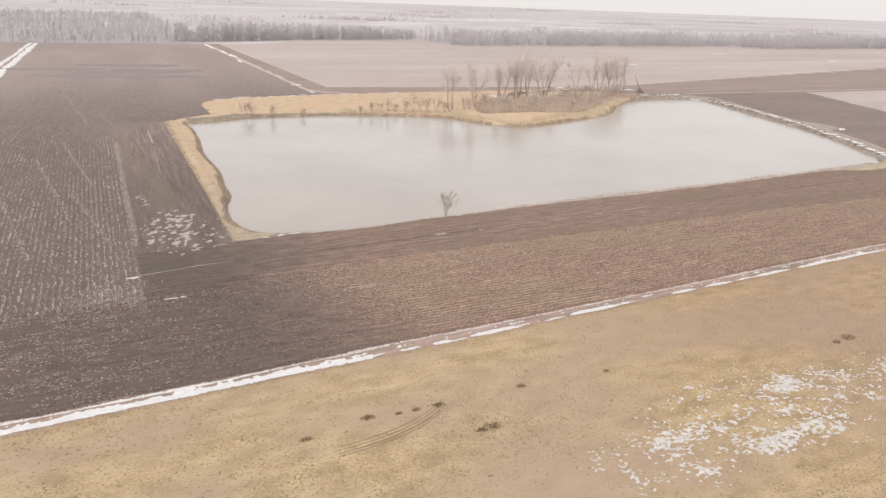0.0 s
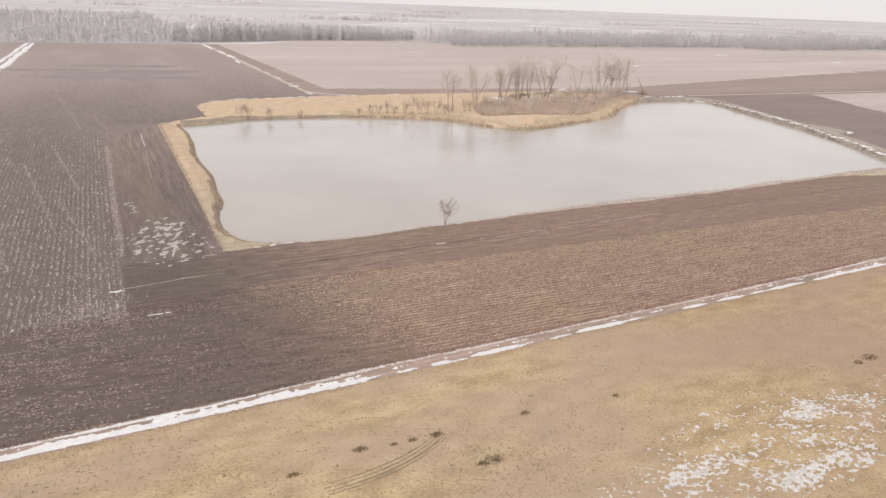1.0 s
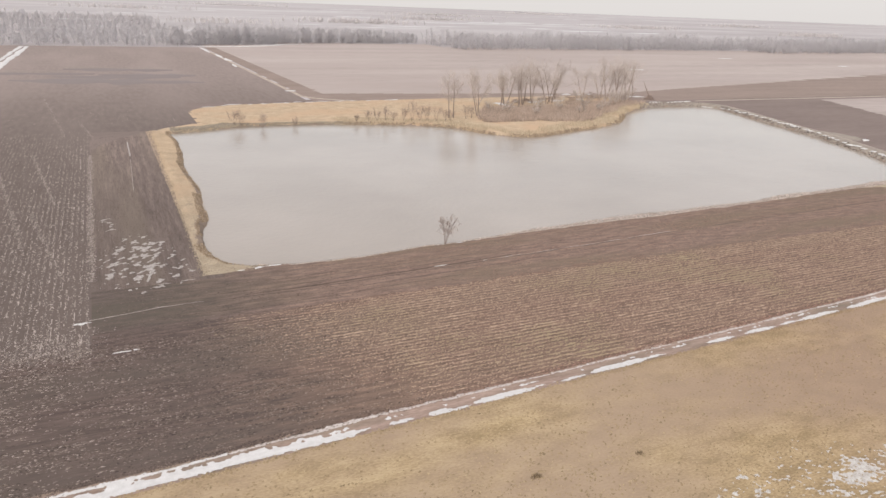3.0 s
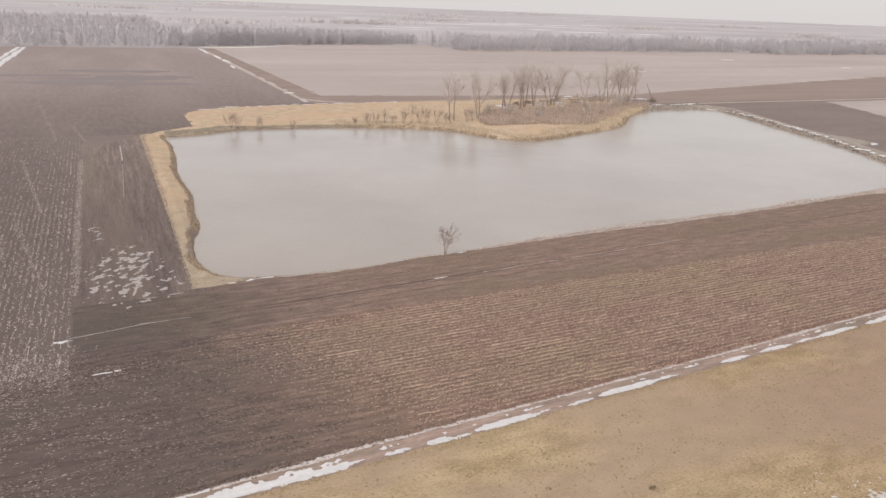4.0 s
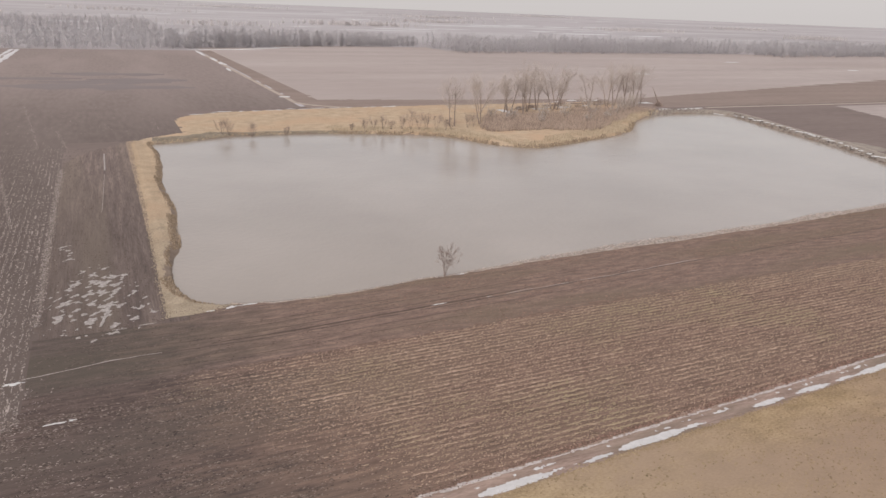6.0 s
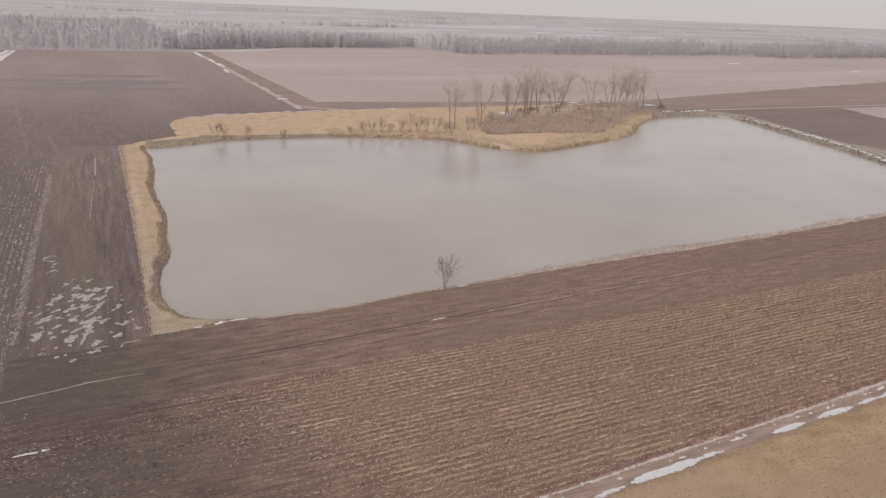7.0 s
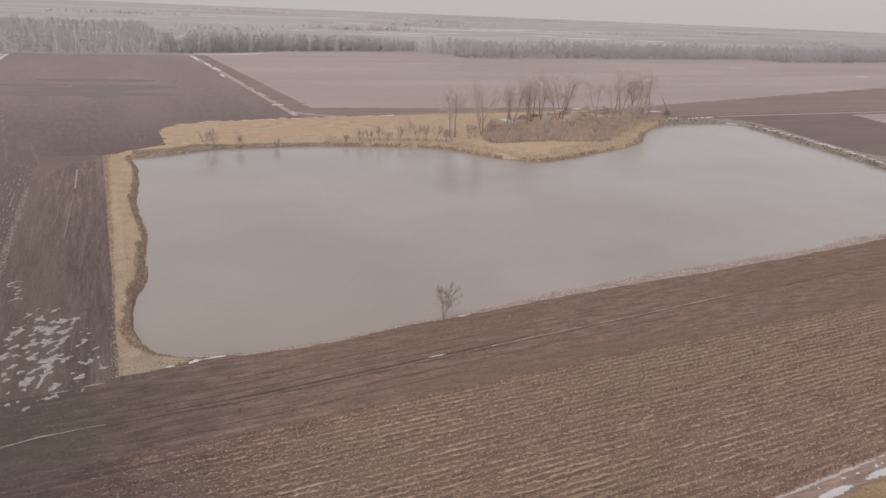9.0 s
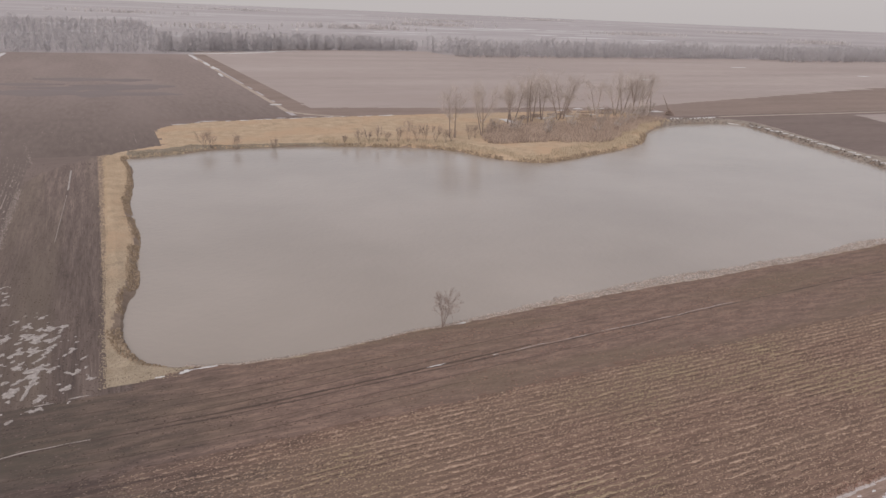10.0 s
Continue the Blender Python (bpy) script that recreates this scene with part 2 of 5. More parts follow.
SLUSH = material("pink_slush", [(0.27, 0.238, 0.222), (0.45, 0.415, 0.40)], scale=1.4, fine=9, spread=(0.36, 0.64), rough=0.7, bump=0.2, bump_distance=0.03)
THAW_SNOW = material("thawing_snow", [(0.28, 0.255, 0.234), (0.47, 0.457, 0.445)], scale=2.2, fine=10, spread=(0.36, 0.64), rough=0.7, bump=0.2, bump_distance=0.03)
FAR_SNOW = material("far_snow", [(0.42, 0.415, 0.43), (0.53, 0.525, 0.54)], scale=0.02, fine=0.2, rough=0.8, bump=0)
DIRTY_SNOW = material("dirty_snow", [(0.185, 0.163, 0.153), (0.37, 0.343, 0.33)], scale=2.5, fine=9, spread=(0.36, 0.64), rough=0.8, bump=0.2, bump_distance=0.03)
RESIDUE = material("crop_residue", [(0.095, 0.068, 0.057), (0.180, 0.134, 0.113), (0.262, 0.202, 0.172)], scale=1.9, fine=7, spread=(0.34, 0.66), per_island=0.16, bump=0, patch=(0.180, 0.153, 0.108), patch_scale=0.06, patch_range=(0.52, 0.66), drift=("X", -5, 16, (1.44, 1.40, 1.28)))
# furrow soil darkened in colour to stand for shade between the rows
FURROW_SHADED = material("shaded_furrow_soil", [(0.040, 0.028, 0.025), (0.074, 0.053, 0.046)], scale=0.8, fine=5.0, spread=(0.32, 0.68), stretch=(0.3, 1.2, 1), bump=0.3)
LITTER = material("pale_litter", [(0.125, 0.102, 0.092), (0.195, 0.160, 0.146), (0.275, 0.231, 0.212)], scale=0.4, fine=6, per_island=0.5, bump=0)
CLODS = material("soil_clods", [(0.056, 0.042, 0.037), (0.090, 0.068, 0.060), (0.150, 0.116, 0.102)], scale=0.5, fine=5, per_island=0.6, bump=0.2, drift=("X", -4, 40, (1.72, 1.41, 1.28)))
BANK_WEED = material("brown_bank_weeds", [(0.16, 0.119, 0.084), (0.228, 0.174, 0.125), (0.295, 0.23, 0.168)], scale=0.3, fine=8, per_island=0.4, bump=0)
STALKS = material("loose_stalks", [(0.050, 0.039, 0.035), (0.110, 0.088, 0.076), (0.175, 0.144, 0.126)], scale=0.8, fine=6, per_island=0.5, bump=0, drift=("X", -6, 30, (1.5, 1.36, 1.28)))
RESIDUE_WEST = material("west_crop_residue", [(0.10, 0.082, 0.075), (0.205, 0.172, 0.158), (0.34, 0.292, 0.272)], scale=0.9, fine=5, spread=(0.28, 0.72), per_island=0.45, bump=0)
BARK = material("grey_bark", [(0.20, 0.155, 0.135), (0.31, 0.25, 0.22)], scale=3, fine=20, per_object=0.2, bump=0.3, bump_distance=0.02)
SHRUB_TWIG = material("shrub_twigs", [(0.25, 0.195, 0.17), (0.36, 0.285, 0.25)], scale=0.5, fine=10, per_object=0.2, bump=0)
# paler than bare twigs are: the haze over the spit is in this colour
HAZED_TWIG = material("hazed_twigs", [(0.42, 0.36, 0.325), (0.52, 0.455, 0.415)], scale=0.5, fine=10, per_object=0.2, bump=0)
# haze painted into the twig colours, strongest on the distant copses
HAZED_WOODS = material("hazed_wood_twigs", [(0.44, 0.415, 0.43), (0.49, 0.465, 0.48)], scale=0.02, fine=0.3, per_island=0.0, bump=0)
HAZED_COPSE = material("hazed_copse_twigs", [(0.55, 0.51, 0.512), (0.64, 0.60, 0.60)], scale=0.02, fine=0.3, per_island=0.3, bump=0)
MEADOW_TUFT = material("meadow_grass_tuft", [(0.195, 0.144, 0.088), (0.265, 0.201, 0.127), (0.335, 0.261, 0.172)], scale=0.3, fine=8, per_island=0.3, bump=0, drift=("X", 18, 70, (0.90, 0.865, 0.88)))
REED = material("red_brown_brush", [(0.22, 0.165, 0.135), (0.31, 0.24, 0.198), (0.40, 0.315, 0.26)], scale=0.1, fine=5, per_island=0.5, bump=0)
MATTED = material("matted_grass", [(0.155, 0.116, 0.070), (0.212, 0.159, 0.097), (0.27, 0.206, 0.128)], scale=0.4, fine=6, per_island=0.4, bump=0)
DARKGRASS = material("dark_weeds", [(0.11, 0.08, 0.052), (0.21, 0.158, 0.105)], scale=1, fine=9, per_island=0.4, bump=0)


def water_material():
    m = bpy.data.materials.new("pond_water")
    m.use_nodes = True
    n, l = m.node_tree.nodes, m.node_tree.links
    bsdf = n["Principled BSDF"]
    bsdf.inputs["IOR"].default_value = 1.38
    bsdf.inputs["Roughness"].default_value = 0.08
    geo = n.new("ShaderNodeNewGeometry")
    murk = n.new("ShaderNodeTexNoise")
    murk.inputs["Scale"].default_value, murk.inputs["Detail"].default_value = 0.02, 4
    l.new(geo.outputs["Position"], murk.inputs["Vector"])
    ramp = n.new("ShaderNodeValToRGB")
    e = ramp.color_ramp.elements
    e[0].position, e[1].position = 0.35, 0.65
    e[0].color, e[1].color = (0.234, 0.203, 0.176, 1), (0.284, 0.249, 0.219, 1)
    l.new(murk.outputs["Fac"], ramp.inputs["Fac"])
    l.new(ramp.outputs["Color"], bsdf.inputs["Base Color"])
    ripple = n.new("ShaderNodeTexNoise")
    ripple.inputs["Scale"].default_value, ripple.inputs["Detail"].default_value = 0.9, 5
    l.new(geo.outputs["Position"], ripple.inputs["Vector"])
    b = n.new("ShaderNodeBump")
    b.inputs["Strength"].default_value, b.inputs["Distance"].default_value = 0.6, 0.10
    l.new(ripple.outputs["Fac"], b.inputs["Height"])
    l.new(b.outputs[0], bsdf.inputs["Normal"])
    return m


POND = water_material()


# ---- mesh helpers ----
def mesh_object(name, verts, faces, mat, label="", category="", kind="", group="", smooth=False, parent=None):
    me = bpy.data.meshes.new(name)
    me.from_pydata([tuple(p) for p in verts], [], [tuple(f) for f in faces])
    me.materials.append(mat)
    if smooth:
        me.polygons.foreach_set("use_smooth", [True] * len(me.polygons))
    me.update()
    ob = new(name, me)
    if parent:
        ob.parent = parent
    return tagged(ob, label, category, group, kind)


def fast_mesh(name, verts, faces, mat, label="", category="", kind="", group="", smooth=False, parent=None):
    """The same from arrays of one face size."""
    verts, faces = np.asarray(verts, np.float32), np.asarray(faces, np.int32)
    me = bpy.data.meshes.new(name)
    k = faces.shape[1]
    me.vertices.add(len(verts))
    me.vertices.foreach_set("co", verts.ravel())
    me.loops.add(faces.size)
    me.loops.foreach_set("vertex_index", faces.ravel())
    me.polygons.add(len(faces))
    me.polygons.foreach_set("loop_start", np.arange(0, faces.size, k, dtype=np.int32))
    me.polygons.foreach_set("loop_total", np.full(len(faces), k, np.int32))
    me.materials.append(mat)
    if smooth:
        me.polygons.foreach_set("use_smooth", np.ones(len(faces), bool))
    me.update(calc_edges=True)
    ob = new(name, me)
    if parent:
        ob.parent = parent
    return tagged(ob, label, category, group, kind)


# ---- the ground: one net of quads that follows the fields out to the horizon ----
def lines(spans, far, grow=1.13):
    """Net lines: spans of (start, end, step), then wider and wider steps out to far."""
    out = [np.arange(a, b - 1e-6, s) for a, b, s in spans] + [[spans[-1][1]]]
    mid = np.concatenate(out)
    low, high, step = [mid[0]], [mid[-1]], 1.2
    while high[-1] < far:
        step *= grow
        low.append(low[-1] - step)
        high.append(high[-1] + step)
    return np.concatenate([low[:0:-1], mid, high[1:]])


US = lines([(-70, -16, 1.0), (-16, -1, 0.5), (-1, 2, 0.12), (2, 10, 0.25), (10, 130, 1.0), (130, 250, 1.2), (250, 430, 2.2)], 4300)
VS = lines([(-92, -50, 1.0), (-50, -38, 0.3), (-38, -20, 0.8), (-20, -14, 0.4), (-14, -2, 0.5), (-2, 14, 0.35), (14, 85, 1.0), (85, 200, 0.8)], 4300)
GU, GV = np.meshgrid(US, VS, indexing="ij")
# rows of the net bend with the track, which runs at a slight angle
GV = GV + (track_v(GU) + 44.5) * np.clip(1.25 - np.abs(GV + 44.5) / 22, 0, 1)
GD = shore_distance(GU, GV)
GZ = ground_z(GU, GV, GD)


def region_of(u, v, d):
    j = (vnoise(u * 0.9, v * 0.9, 21) - 0.5) * 1.2 + (vnoise(u * 0.2, v * 0.2, 22) - 0.5) * 1.2
    r = np.full(u.shape, "farland", object)
    s = v - track_v(u)
    r[(v > 480) & (v < 1250) & (u < 70) & (u > -900)] = "woodland"
    r[(v > 520) & (v < 690) & (u >= 290) & (u < 1200)] = "woodland"
    r[(v < 520) & (u < 64)] = "west"
    r[(v < 186) & (u < 1200)] = "dark"
    r[(v >= 185 + j) & (v < np.interp(u, [64, 180, 290, 297], [540, 592, 616, 560])) & (u >= 70) & (u < 1200)] = "pale"
    # far band of the dark field, given the paler colour for haze
    r[(v >= 160 + j) & (v < 195 + (u - 245) * 0.25 + 1.5 * j) & (u > 200) & (u < 1200)] = "paled"
    r[(v >= 181) & (v < 206 - (u - 70) * 0.12 + 1.2 * j) & (u > 66) & (u < 205)] = "paled"
    r[(v >= 182) & (v < 520) & (u >= 66.5 + 0.4 * j) & (u < 76 + j)] = "paled"
    r[(v < 153) & (v > 8) & (u > 236) & (u < 1200)] = "dark"
    r[(v < 150 - 0.2 * j) & (v > 0) & (u > 312 - (136 - v) * 0.46 + j) & (u < 1200)] = "pale"
    r[(u < -14.5 + 0.5 * j) & (v > -48) & (v < 515)] = "west"
    r[(u < 18 + 2 * j) & (u > -14.6) & (v > 124) & (v < 516)] = "west"
    r[(u < 64) & (v > 183) & (v < 516)] = "west"
    r[(u > -14.5 + 0.5 * j) & (u < 250) & (v < 30) & (v > -60)] = "soil"
    r[(u > -14.5 + 0.5 * j) & (u < 2.5) & (v < 122) & (v > -2.0 + 0.3 * j) & (u > -14.5 + 13 * np.clip((v - 92) / 28, 0, 1) ** 2 + 0.4 * j)] = "strip"
    r[(u < -14.5 + 0.5 * j) & (u > -400) & (v < -21 + 1.5 * j) & (v > -60)] = "field"
    r[(u > -14.5 + 0.5 * j) & (v < -16.0 - 0.02 * u + 0.8 * j + 3.0 * np.clip(u / 90, 0, 1)) & (v > -60) & (u < 1200)] = "field"
    r[(u > 250) & (v < 10) & (v > -60)] = "field"
    north_edge = np.interp(u, [16, 18, 22, 34, 75, 116], [160, 165, 170, 176, 180, 181.5])
    r[(u > 16.4 + 0.4 * j) & (u < 205) & (v > 110) & (v < north_edge + 0.5 * j)] = "bank"
    corner = np.interp(u, [1.4, 2.2, 4.7, 10.2, 15, 19], [117, 122.5, 127, 131.5, 134.5, 136]) + 0.3 * j
    r[(u > 1.4) & (u < 19) & (v > 112) & (v < corner)] = "bank"
    knoll = np.clip(1 - np.hypot((u - 221) / 8, (v - 64) / 11), 0, 1)
    r[(d < 7.2 + 0.4 * j + 14 * knoll) & (u > 176) & (v > 13) & ((u + 0.6 * (v - 130) > 190) | (v < 105))] = "dyke"
    r[(d < 26) & (u > 80) & (u < 205) & (v > 84) & (u + 0.6 * (v - 130) < 208)] = "bank"
    r[(u > 0.1 + 0.013 * v + 0.12 * j) & (u < 12) & (v > -0.6 + 0.2 * j + 0.28 * np.clip(u - 3, 0, 20)) & (v < np.minimum(corner, 122))] = "bank"
    r[(d < 1.3 + 0.2 * j + (3.2 + j) * np.clip((u - 152) / 14, 0, 1)) & (u > 6) & (u < 182) & (v < 60)] = "bank"
    r[(d < 1.3 + 0.2 * j) & (u > 6) & (u < 180)] = "bank"
    bend = 65.2 + 16 * np.clip((199 - v) / 18, 0, 1) ** 2
    r[(np.abs(u - bend) < 1.2 + 2.2 * np.clip((199 - v) / 18, 0, 1) ** 2) & (v > 181) & (v < 520)] = "lane"
    r[(np.abs(v - 519) < 2.5) & (u > -40) & (u < 190)] = "lane"
    r[(np.abs(v - 155.5) < 1.1) & (u > 240) & (u < 700)] = "lane"
    r[(s >= -1.7 - 0.15 * j) & (s <= 1.15 + 0.25 * j) & (u < 900)] = "track"
    r[(s < -1.7 - 0.15 * j) & (v > -330)] = "meadow"
    r[(d < 0.35 + 0.6 * j)] = "mud"
    r[(d < 1.1 + 0.9 * j) & (u < 8) & (v > 10) & (v < 118)] = "mud"
    return r


FC = [a[:-1, :-1] * 0.25 + a[1:, :-1] * 0.25 + a[1:, 1:] * 0.25 + a[:-1, 1:] * 0.25 for a in (GU, GV, GD)]
REGION = region_of(*FC)
NET = np.arange(GU.size).reshape(GU.shape)
QUADS = np.stack([NET[:-1, :-1], NET[1:, :-1], NET[1:, 1:], NET[:-1, 1:]], -1)
GROUND = to_world(np.stack([GU, GV, GZ], -1)).reshape(-1, 3)


def ground_piece(region, name, mat, label, category):
    quads = QUADS[(REGION == region) & (FC[2] > -9)]
    used, faces = np.unique(quads, return_inverse=True)
    return fast_mesh(name, GROUND[used], faces.reshape(-1, 4), mat, label, category, "structure", smooth=True)


ground_piece("farland", "ground", HAZED_LAND, "distant farmland paled for haze, with patches of old snow", "farmland")
ground_piece("meadow", "meadow", MEADOW, "dry tan meadow grass with thin patches of snow", "meadow")
ground_piece("track", "dirt_track", TRACK, "rutted muddy track lined with melting snow", "track")
ground_piece("soil", "tilled_soil", SOIL, "dark bare tilled soil beside the pond", "field")
ground_piece("strip", "tilled_strip", STRIP, "dark tilled strip between field and pond bank", "field")
ground_piece("field", "stubble_field", FIELD, "brown crop field with rows of pale stubble", "field")
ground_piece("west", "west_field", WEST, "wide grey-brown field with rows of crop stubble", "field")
ground_piece("bank", "pond_bank", BANK, "bank of dry tan grass round the pond", "bank")
ground_piece("dyke", "dyke", DYKE, "low grey-brown earth dyke beside the pond", "dyke")
ground_piece("mud", "pond_bed", MUD, "wet brown mud along the waterline", "shore")
ground_piece("pale", "hazed_field", HAZED_FIELD, "harvested field stretching to far woods, paled for haze", "field")
ground_piece("dark", "dark_field", DARK, "dark ploughed field beyond the pond", "field")
ground_piece("paled", "paled_strip", PALED_SOIL, "brown soil strips beyond the pond, partly paled for haze", "field")
ground_piece("woodland", "woodland_floor", WOODFLOOR, "leaf-littered ground under bare woods, greyed for haze", "woodland")
ground_piece("lane", "farm_lane", LANE, "narrow pale gravel lane between fields", "lane")

# the water is a flat sheet that the shore cuts off
wu, wv = np.meshgrid(np.arange(-1, 240, 4.0), np.arange(-1, 152, 4.0), indexing="ij")
wi = np.arange(wu.size).reshape(wu.shape)
wq = np.stack([wi[:-1, :-1], wi[1:, :-1], wi[1:, 1:], wi[:-1, 1:]], -1)
wd = shore_distance(wu[:-1, :-1] + 2, wv[:-1, :-1] + 2)
wq = wq[wd < 4.2]
fast_mesh("water", to_world(np.stack([wu, wv, np.full(wu.shape, WATER)], -1)).reshape(-1, 3), wq, POND, "calm murky grey pond water reflecting overcast sky", "pond", "structure")


# ---- stubble, residue and tufts: low clumps in one mesh a field ----
def clumps(name, u, v, width, height, mat, label, category, lift=0.0, long=1.0, along=None, sink=0.02):
    """Three-sided tufts at u, v; long stretches them along the direction along (radians from u)."""
    n = len(u)
    a = RNG.uniform(0, 2 * np.pi, n) if along is None else np.full(n, along) + RNG.normal(0, 0.35, n)
    z = ground_z(u, v) + lift
    ang = np.array([0.2, 2.2, 4.2])[None, :] + RNG.normal(0, 0.3, (n, 3))
    r = width[:, None] * RNG.uniform(0.6, 1.2, (n, 3)) / 2
    lx, ly = np.cos(ang) * r * long, np.sin(ang) * r
    ca, sa = np.cos(a)[:, None], np.sin(a)[:, None]
    bu, bv = u[:, None] + lx * ca - ly * sa, v[:, None] + lx * sa + ly * ca
    base = np.stack([bu, bv, np.repeat((z - sink)[:, None], 3, 1)], -1)
    tip = np.stack([u + RNG.normal(0, 0.15, n) * width, v + RNG.normal(0, 0.15, n) * width, z + height], -1)[:, None]
    verts = to_world(np.concatenate([base, tip], 1)).reshape(-1, 3)
    k = 4 * np.arange(n)[:, None, None]
    faces = (np.array([[0, 1, 3], [1, 2, 3], [2, 0, 3]])[None] + k).reshape(-1, 3)
    return fast_mesh(name, verts, faces, mat, label, category, "stuff")


def blades(name, u, v, width, height, mat, label, category, lean=0.25, z=None):
    """Upright thin stems, each one narrow three-sided spike."""
    n = len(u)
    z = ground_z(u, v) if z is None else z
    a = RNG.uniform(0, 2 * np.pi, (n, 1)) + np.array([0, 2.1, 4.2])[None]
    base = np.stack([u[:, None] + np.cos(a) * width[:, None] / 2, v[:, None] + np.sin(a) * width[:, None] / 2, np.repeat(z[:, None] - 0.03, 3, 1)], -1)
    tip = np.stack([u + RNG.normal(0, lean, n) * height, v + RNG.normal(0, lean, n) * height, z + height], -1)[:, None]
    verts = to_world(np.concatenate([base, tip], 1)).reshape(-1, 3)
    k = 4 * np.arange(n)[:, None, None]
    faces = (np.array([[0, 1, 3], [1, 2, 3], [2, 0, 3]])[None] + k).reshape(-1, 3)
    return fast_mesh(name, verts, faces, mat, label, category, "stuff")


def residue_rows(name, starts, u0, u1, step, north, wide, high, cover, mat, label, slope=0.0, limit=None, rough=0.0):
    """Low broken ridges of crop residue, one along each row. north: rows run along v. cover(u, v): 0 to 1, how much lies there."""
    s = np.arange(u0, u1, step)
    row, along = np.meshgrid(np.asarray(starts), s, indexing="ij")
    row = row + slope * along + 0.10 * (vnoise(along * 0.4, row * 7.3, 36) - 0.5) + rough * (vnoise(along * 1.3, row * 5.1, 33) - 0.5)
    u, v = (row, along) if north else (along, row)
    c = cover(u, v)
    line = np.arange(len(starts))[:, None] * 3.7
    n = 0.25 * vnoise(along * 0.35, line, 34) + 0.40 * vnoise(along * 1.7, line, 35) + 0.35 * vnoise(along * 3.6, line, 38)
    w = wide * np.clip(0.1 + 2.0 * (n - 0.72 + 0.62 * c), 0, 1.1)
    w = w * RNG.uniform(0.65, 1.3, w.shape)
    z = ground_z(u, v)
    h = high * RNG.uniform(0.3, 1.3, w.shape) * np.clip(w / wide, 0, 1)
    lay = []
    for a, t in ((-1, -0.02), (-0.35, 1.0), (0.45, 0.8), (1, -0.02)):
        o = a * w * 0.5 * RNG.uniform(0.7, 1.3, w.shape)
        zz = z + (h * t if t > 0 else t)
        lay.append(np.stack([u + (o if north else 0), v + (0 if north else o), zz], -1))
    verts = to_world(np.stack(lay, 2)).reshape(-1, 3)
    base = 4 * np.arange(u.size).reshape(u.shape)[:, :-1]
    ok = (np.minimum(w[:, :-1], w[:, 1:]) > 0.28 * wide)
    if limit is not None:
        ok &= limit(u, v)[:, :-1]
    b0 = base[ok]
    quads = np.concatenate([np.stack([b0 + k, b0 + 4 + k, b0 + 5 + k, b0 + 1 + k], -1) for k in range(3)])
    used, faces = np.unique(quads, return_inverse=True)
    return fast_mesh(name, verts[used], faces.reshape(-1, 4), mat, label, "stubble", "stuff")


def field_cover(u, v):
    """Barer towards the headland in the south-west."""
    bare = np.clip((u + 6 - 16 * np.clip((-v - 22) / 18, 0, 1)) / 14, 0, 1)
    return (0.04 + 0.96 * bare) * (0.6 + 0.5 * fbm(u * 0.06, v * 0.10, 31))


def field_limit(u, v):
    return (v > track_v(u) + 1.5) & (v < -16.2 - 0.02 * u + 3.0 * np.clip(u / 90, 0, 1))


def row_clumps(name, starts, a0, a1, step, north, size, keep, mat, label, slope=0.0, long=1.5, jitter=0.09, cover=None):
    """Short lumps of stubble close together along each row."""
    row, along = np.meshgrid(np.asarray(starts), np.arange(a0, a1, step), indexing="ij")
    along = along + RNG.uniform(-step, step, along.shape)
    row = row + slope * along + RNG.normal(0, jitter, row.shape) + 0.12 * (vnoise(along * 0.3, row * 7.3, 36) - 0.5)
    u, v = ((row, along) if north else (along, row))
    u, v = u.ravel(), v.ravel()
    ok = RNG.random(len(u)) < keep(u, v)
    u, v = u[ok], v[ok]
    full = 1.0 if cover is None else 0.35 + 0.65 * np.clip(1.5 * cover(u, v), 0, 1)
    return clumps(name, u, v, full * RNG.uniform(*size, len(u)), RNG.uniform(0.03, 0.11, len(u)), mat, label, "stubble", long=long, along=np.pi / 2 if north else slope)


def field_keep(u, v):
    lump = 0.55 * vnoise(u * 1.6, np.round(v / ROW) * 3.1, 38) + 0.45 * fbm(u * 0.12, v * 0.16, 39)
    return field_limit(u, v) * np.clip(2.6 * (lump - 0.50 + 0.62 * field_cover(u, v)) * np.clip(2.2 * field_cover(u, v), 0.1, 1), 0.0, 1)


ROW = 0.76
residue_rows("stubble_ridges", np.arange(-51, -8, ROW), -14, 165, 0.22, False, 0.32, 0.07, lambda u, v: 0.05 + 1.25 * field_cover(u, v) * fbm(u * 0.22, v * 0.5, 29), RESIDUE, "long broken ridges of pale crop residue", 0.012, field_limit, rough=0.26)
# dark strips beside the ridges paint in the furrows' shade
residue_rows("shaded_furrows", np.arange(-51 - 0.33, -8, ROW), -14, 165, 0.3, False, 0.24, 0.012, lambda u, v: 0.05 + 0.95 * field_cover(u, v) * fbm(u * 0.2, v * 0.45, 28), FURROW_SHADED, "furrow soil between stubble rows, shade in its dark colour", 0.012, field_limit, rough=0.24)
row_clumps("crop_stubble", np.arange(-51, -8, ROW), -14, 165, 0.10, False, (0.10, 0.24), field_keep, RESIDUE, "rows of pale broken crop stubble and leaves", 0.012, long=2.3, jitter=0.15, cover=field_cover)
su, sv = RNG.uniform(-14, 150, 70000), RNG.uniform(-47, -12, 70000)
keep = field_limit(su, sv) & (RNG.random(70000) < 0.12 + 0.9 * field_cover(su, sv) * vnoise(su * 0.3, sv * 0.4, 37))
su, sv = su[keep], sv[keep]
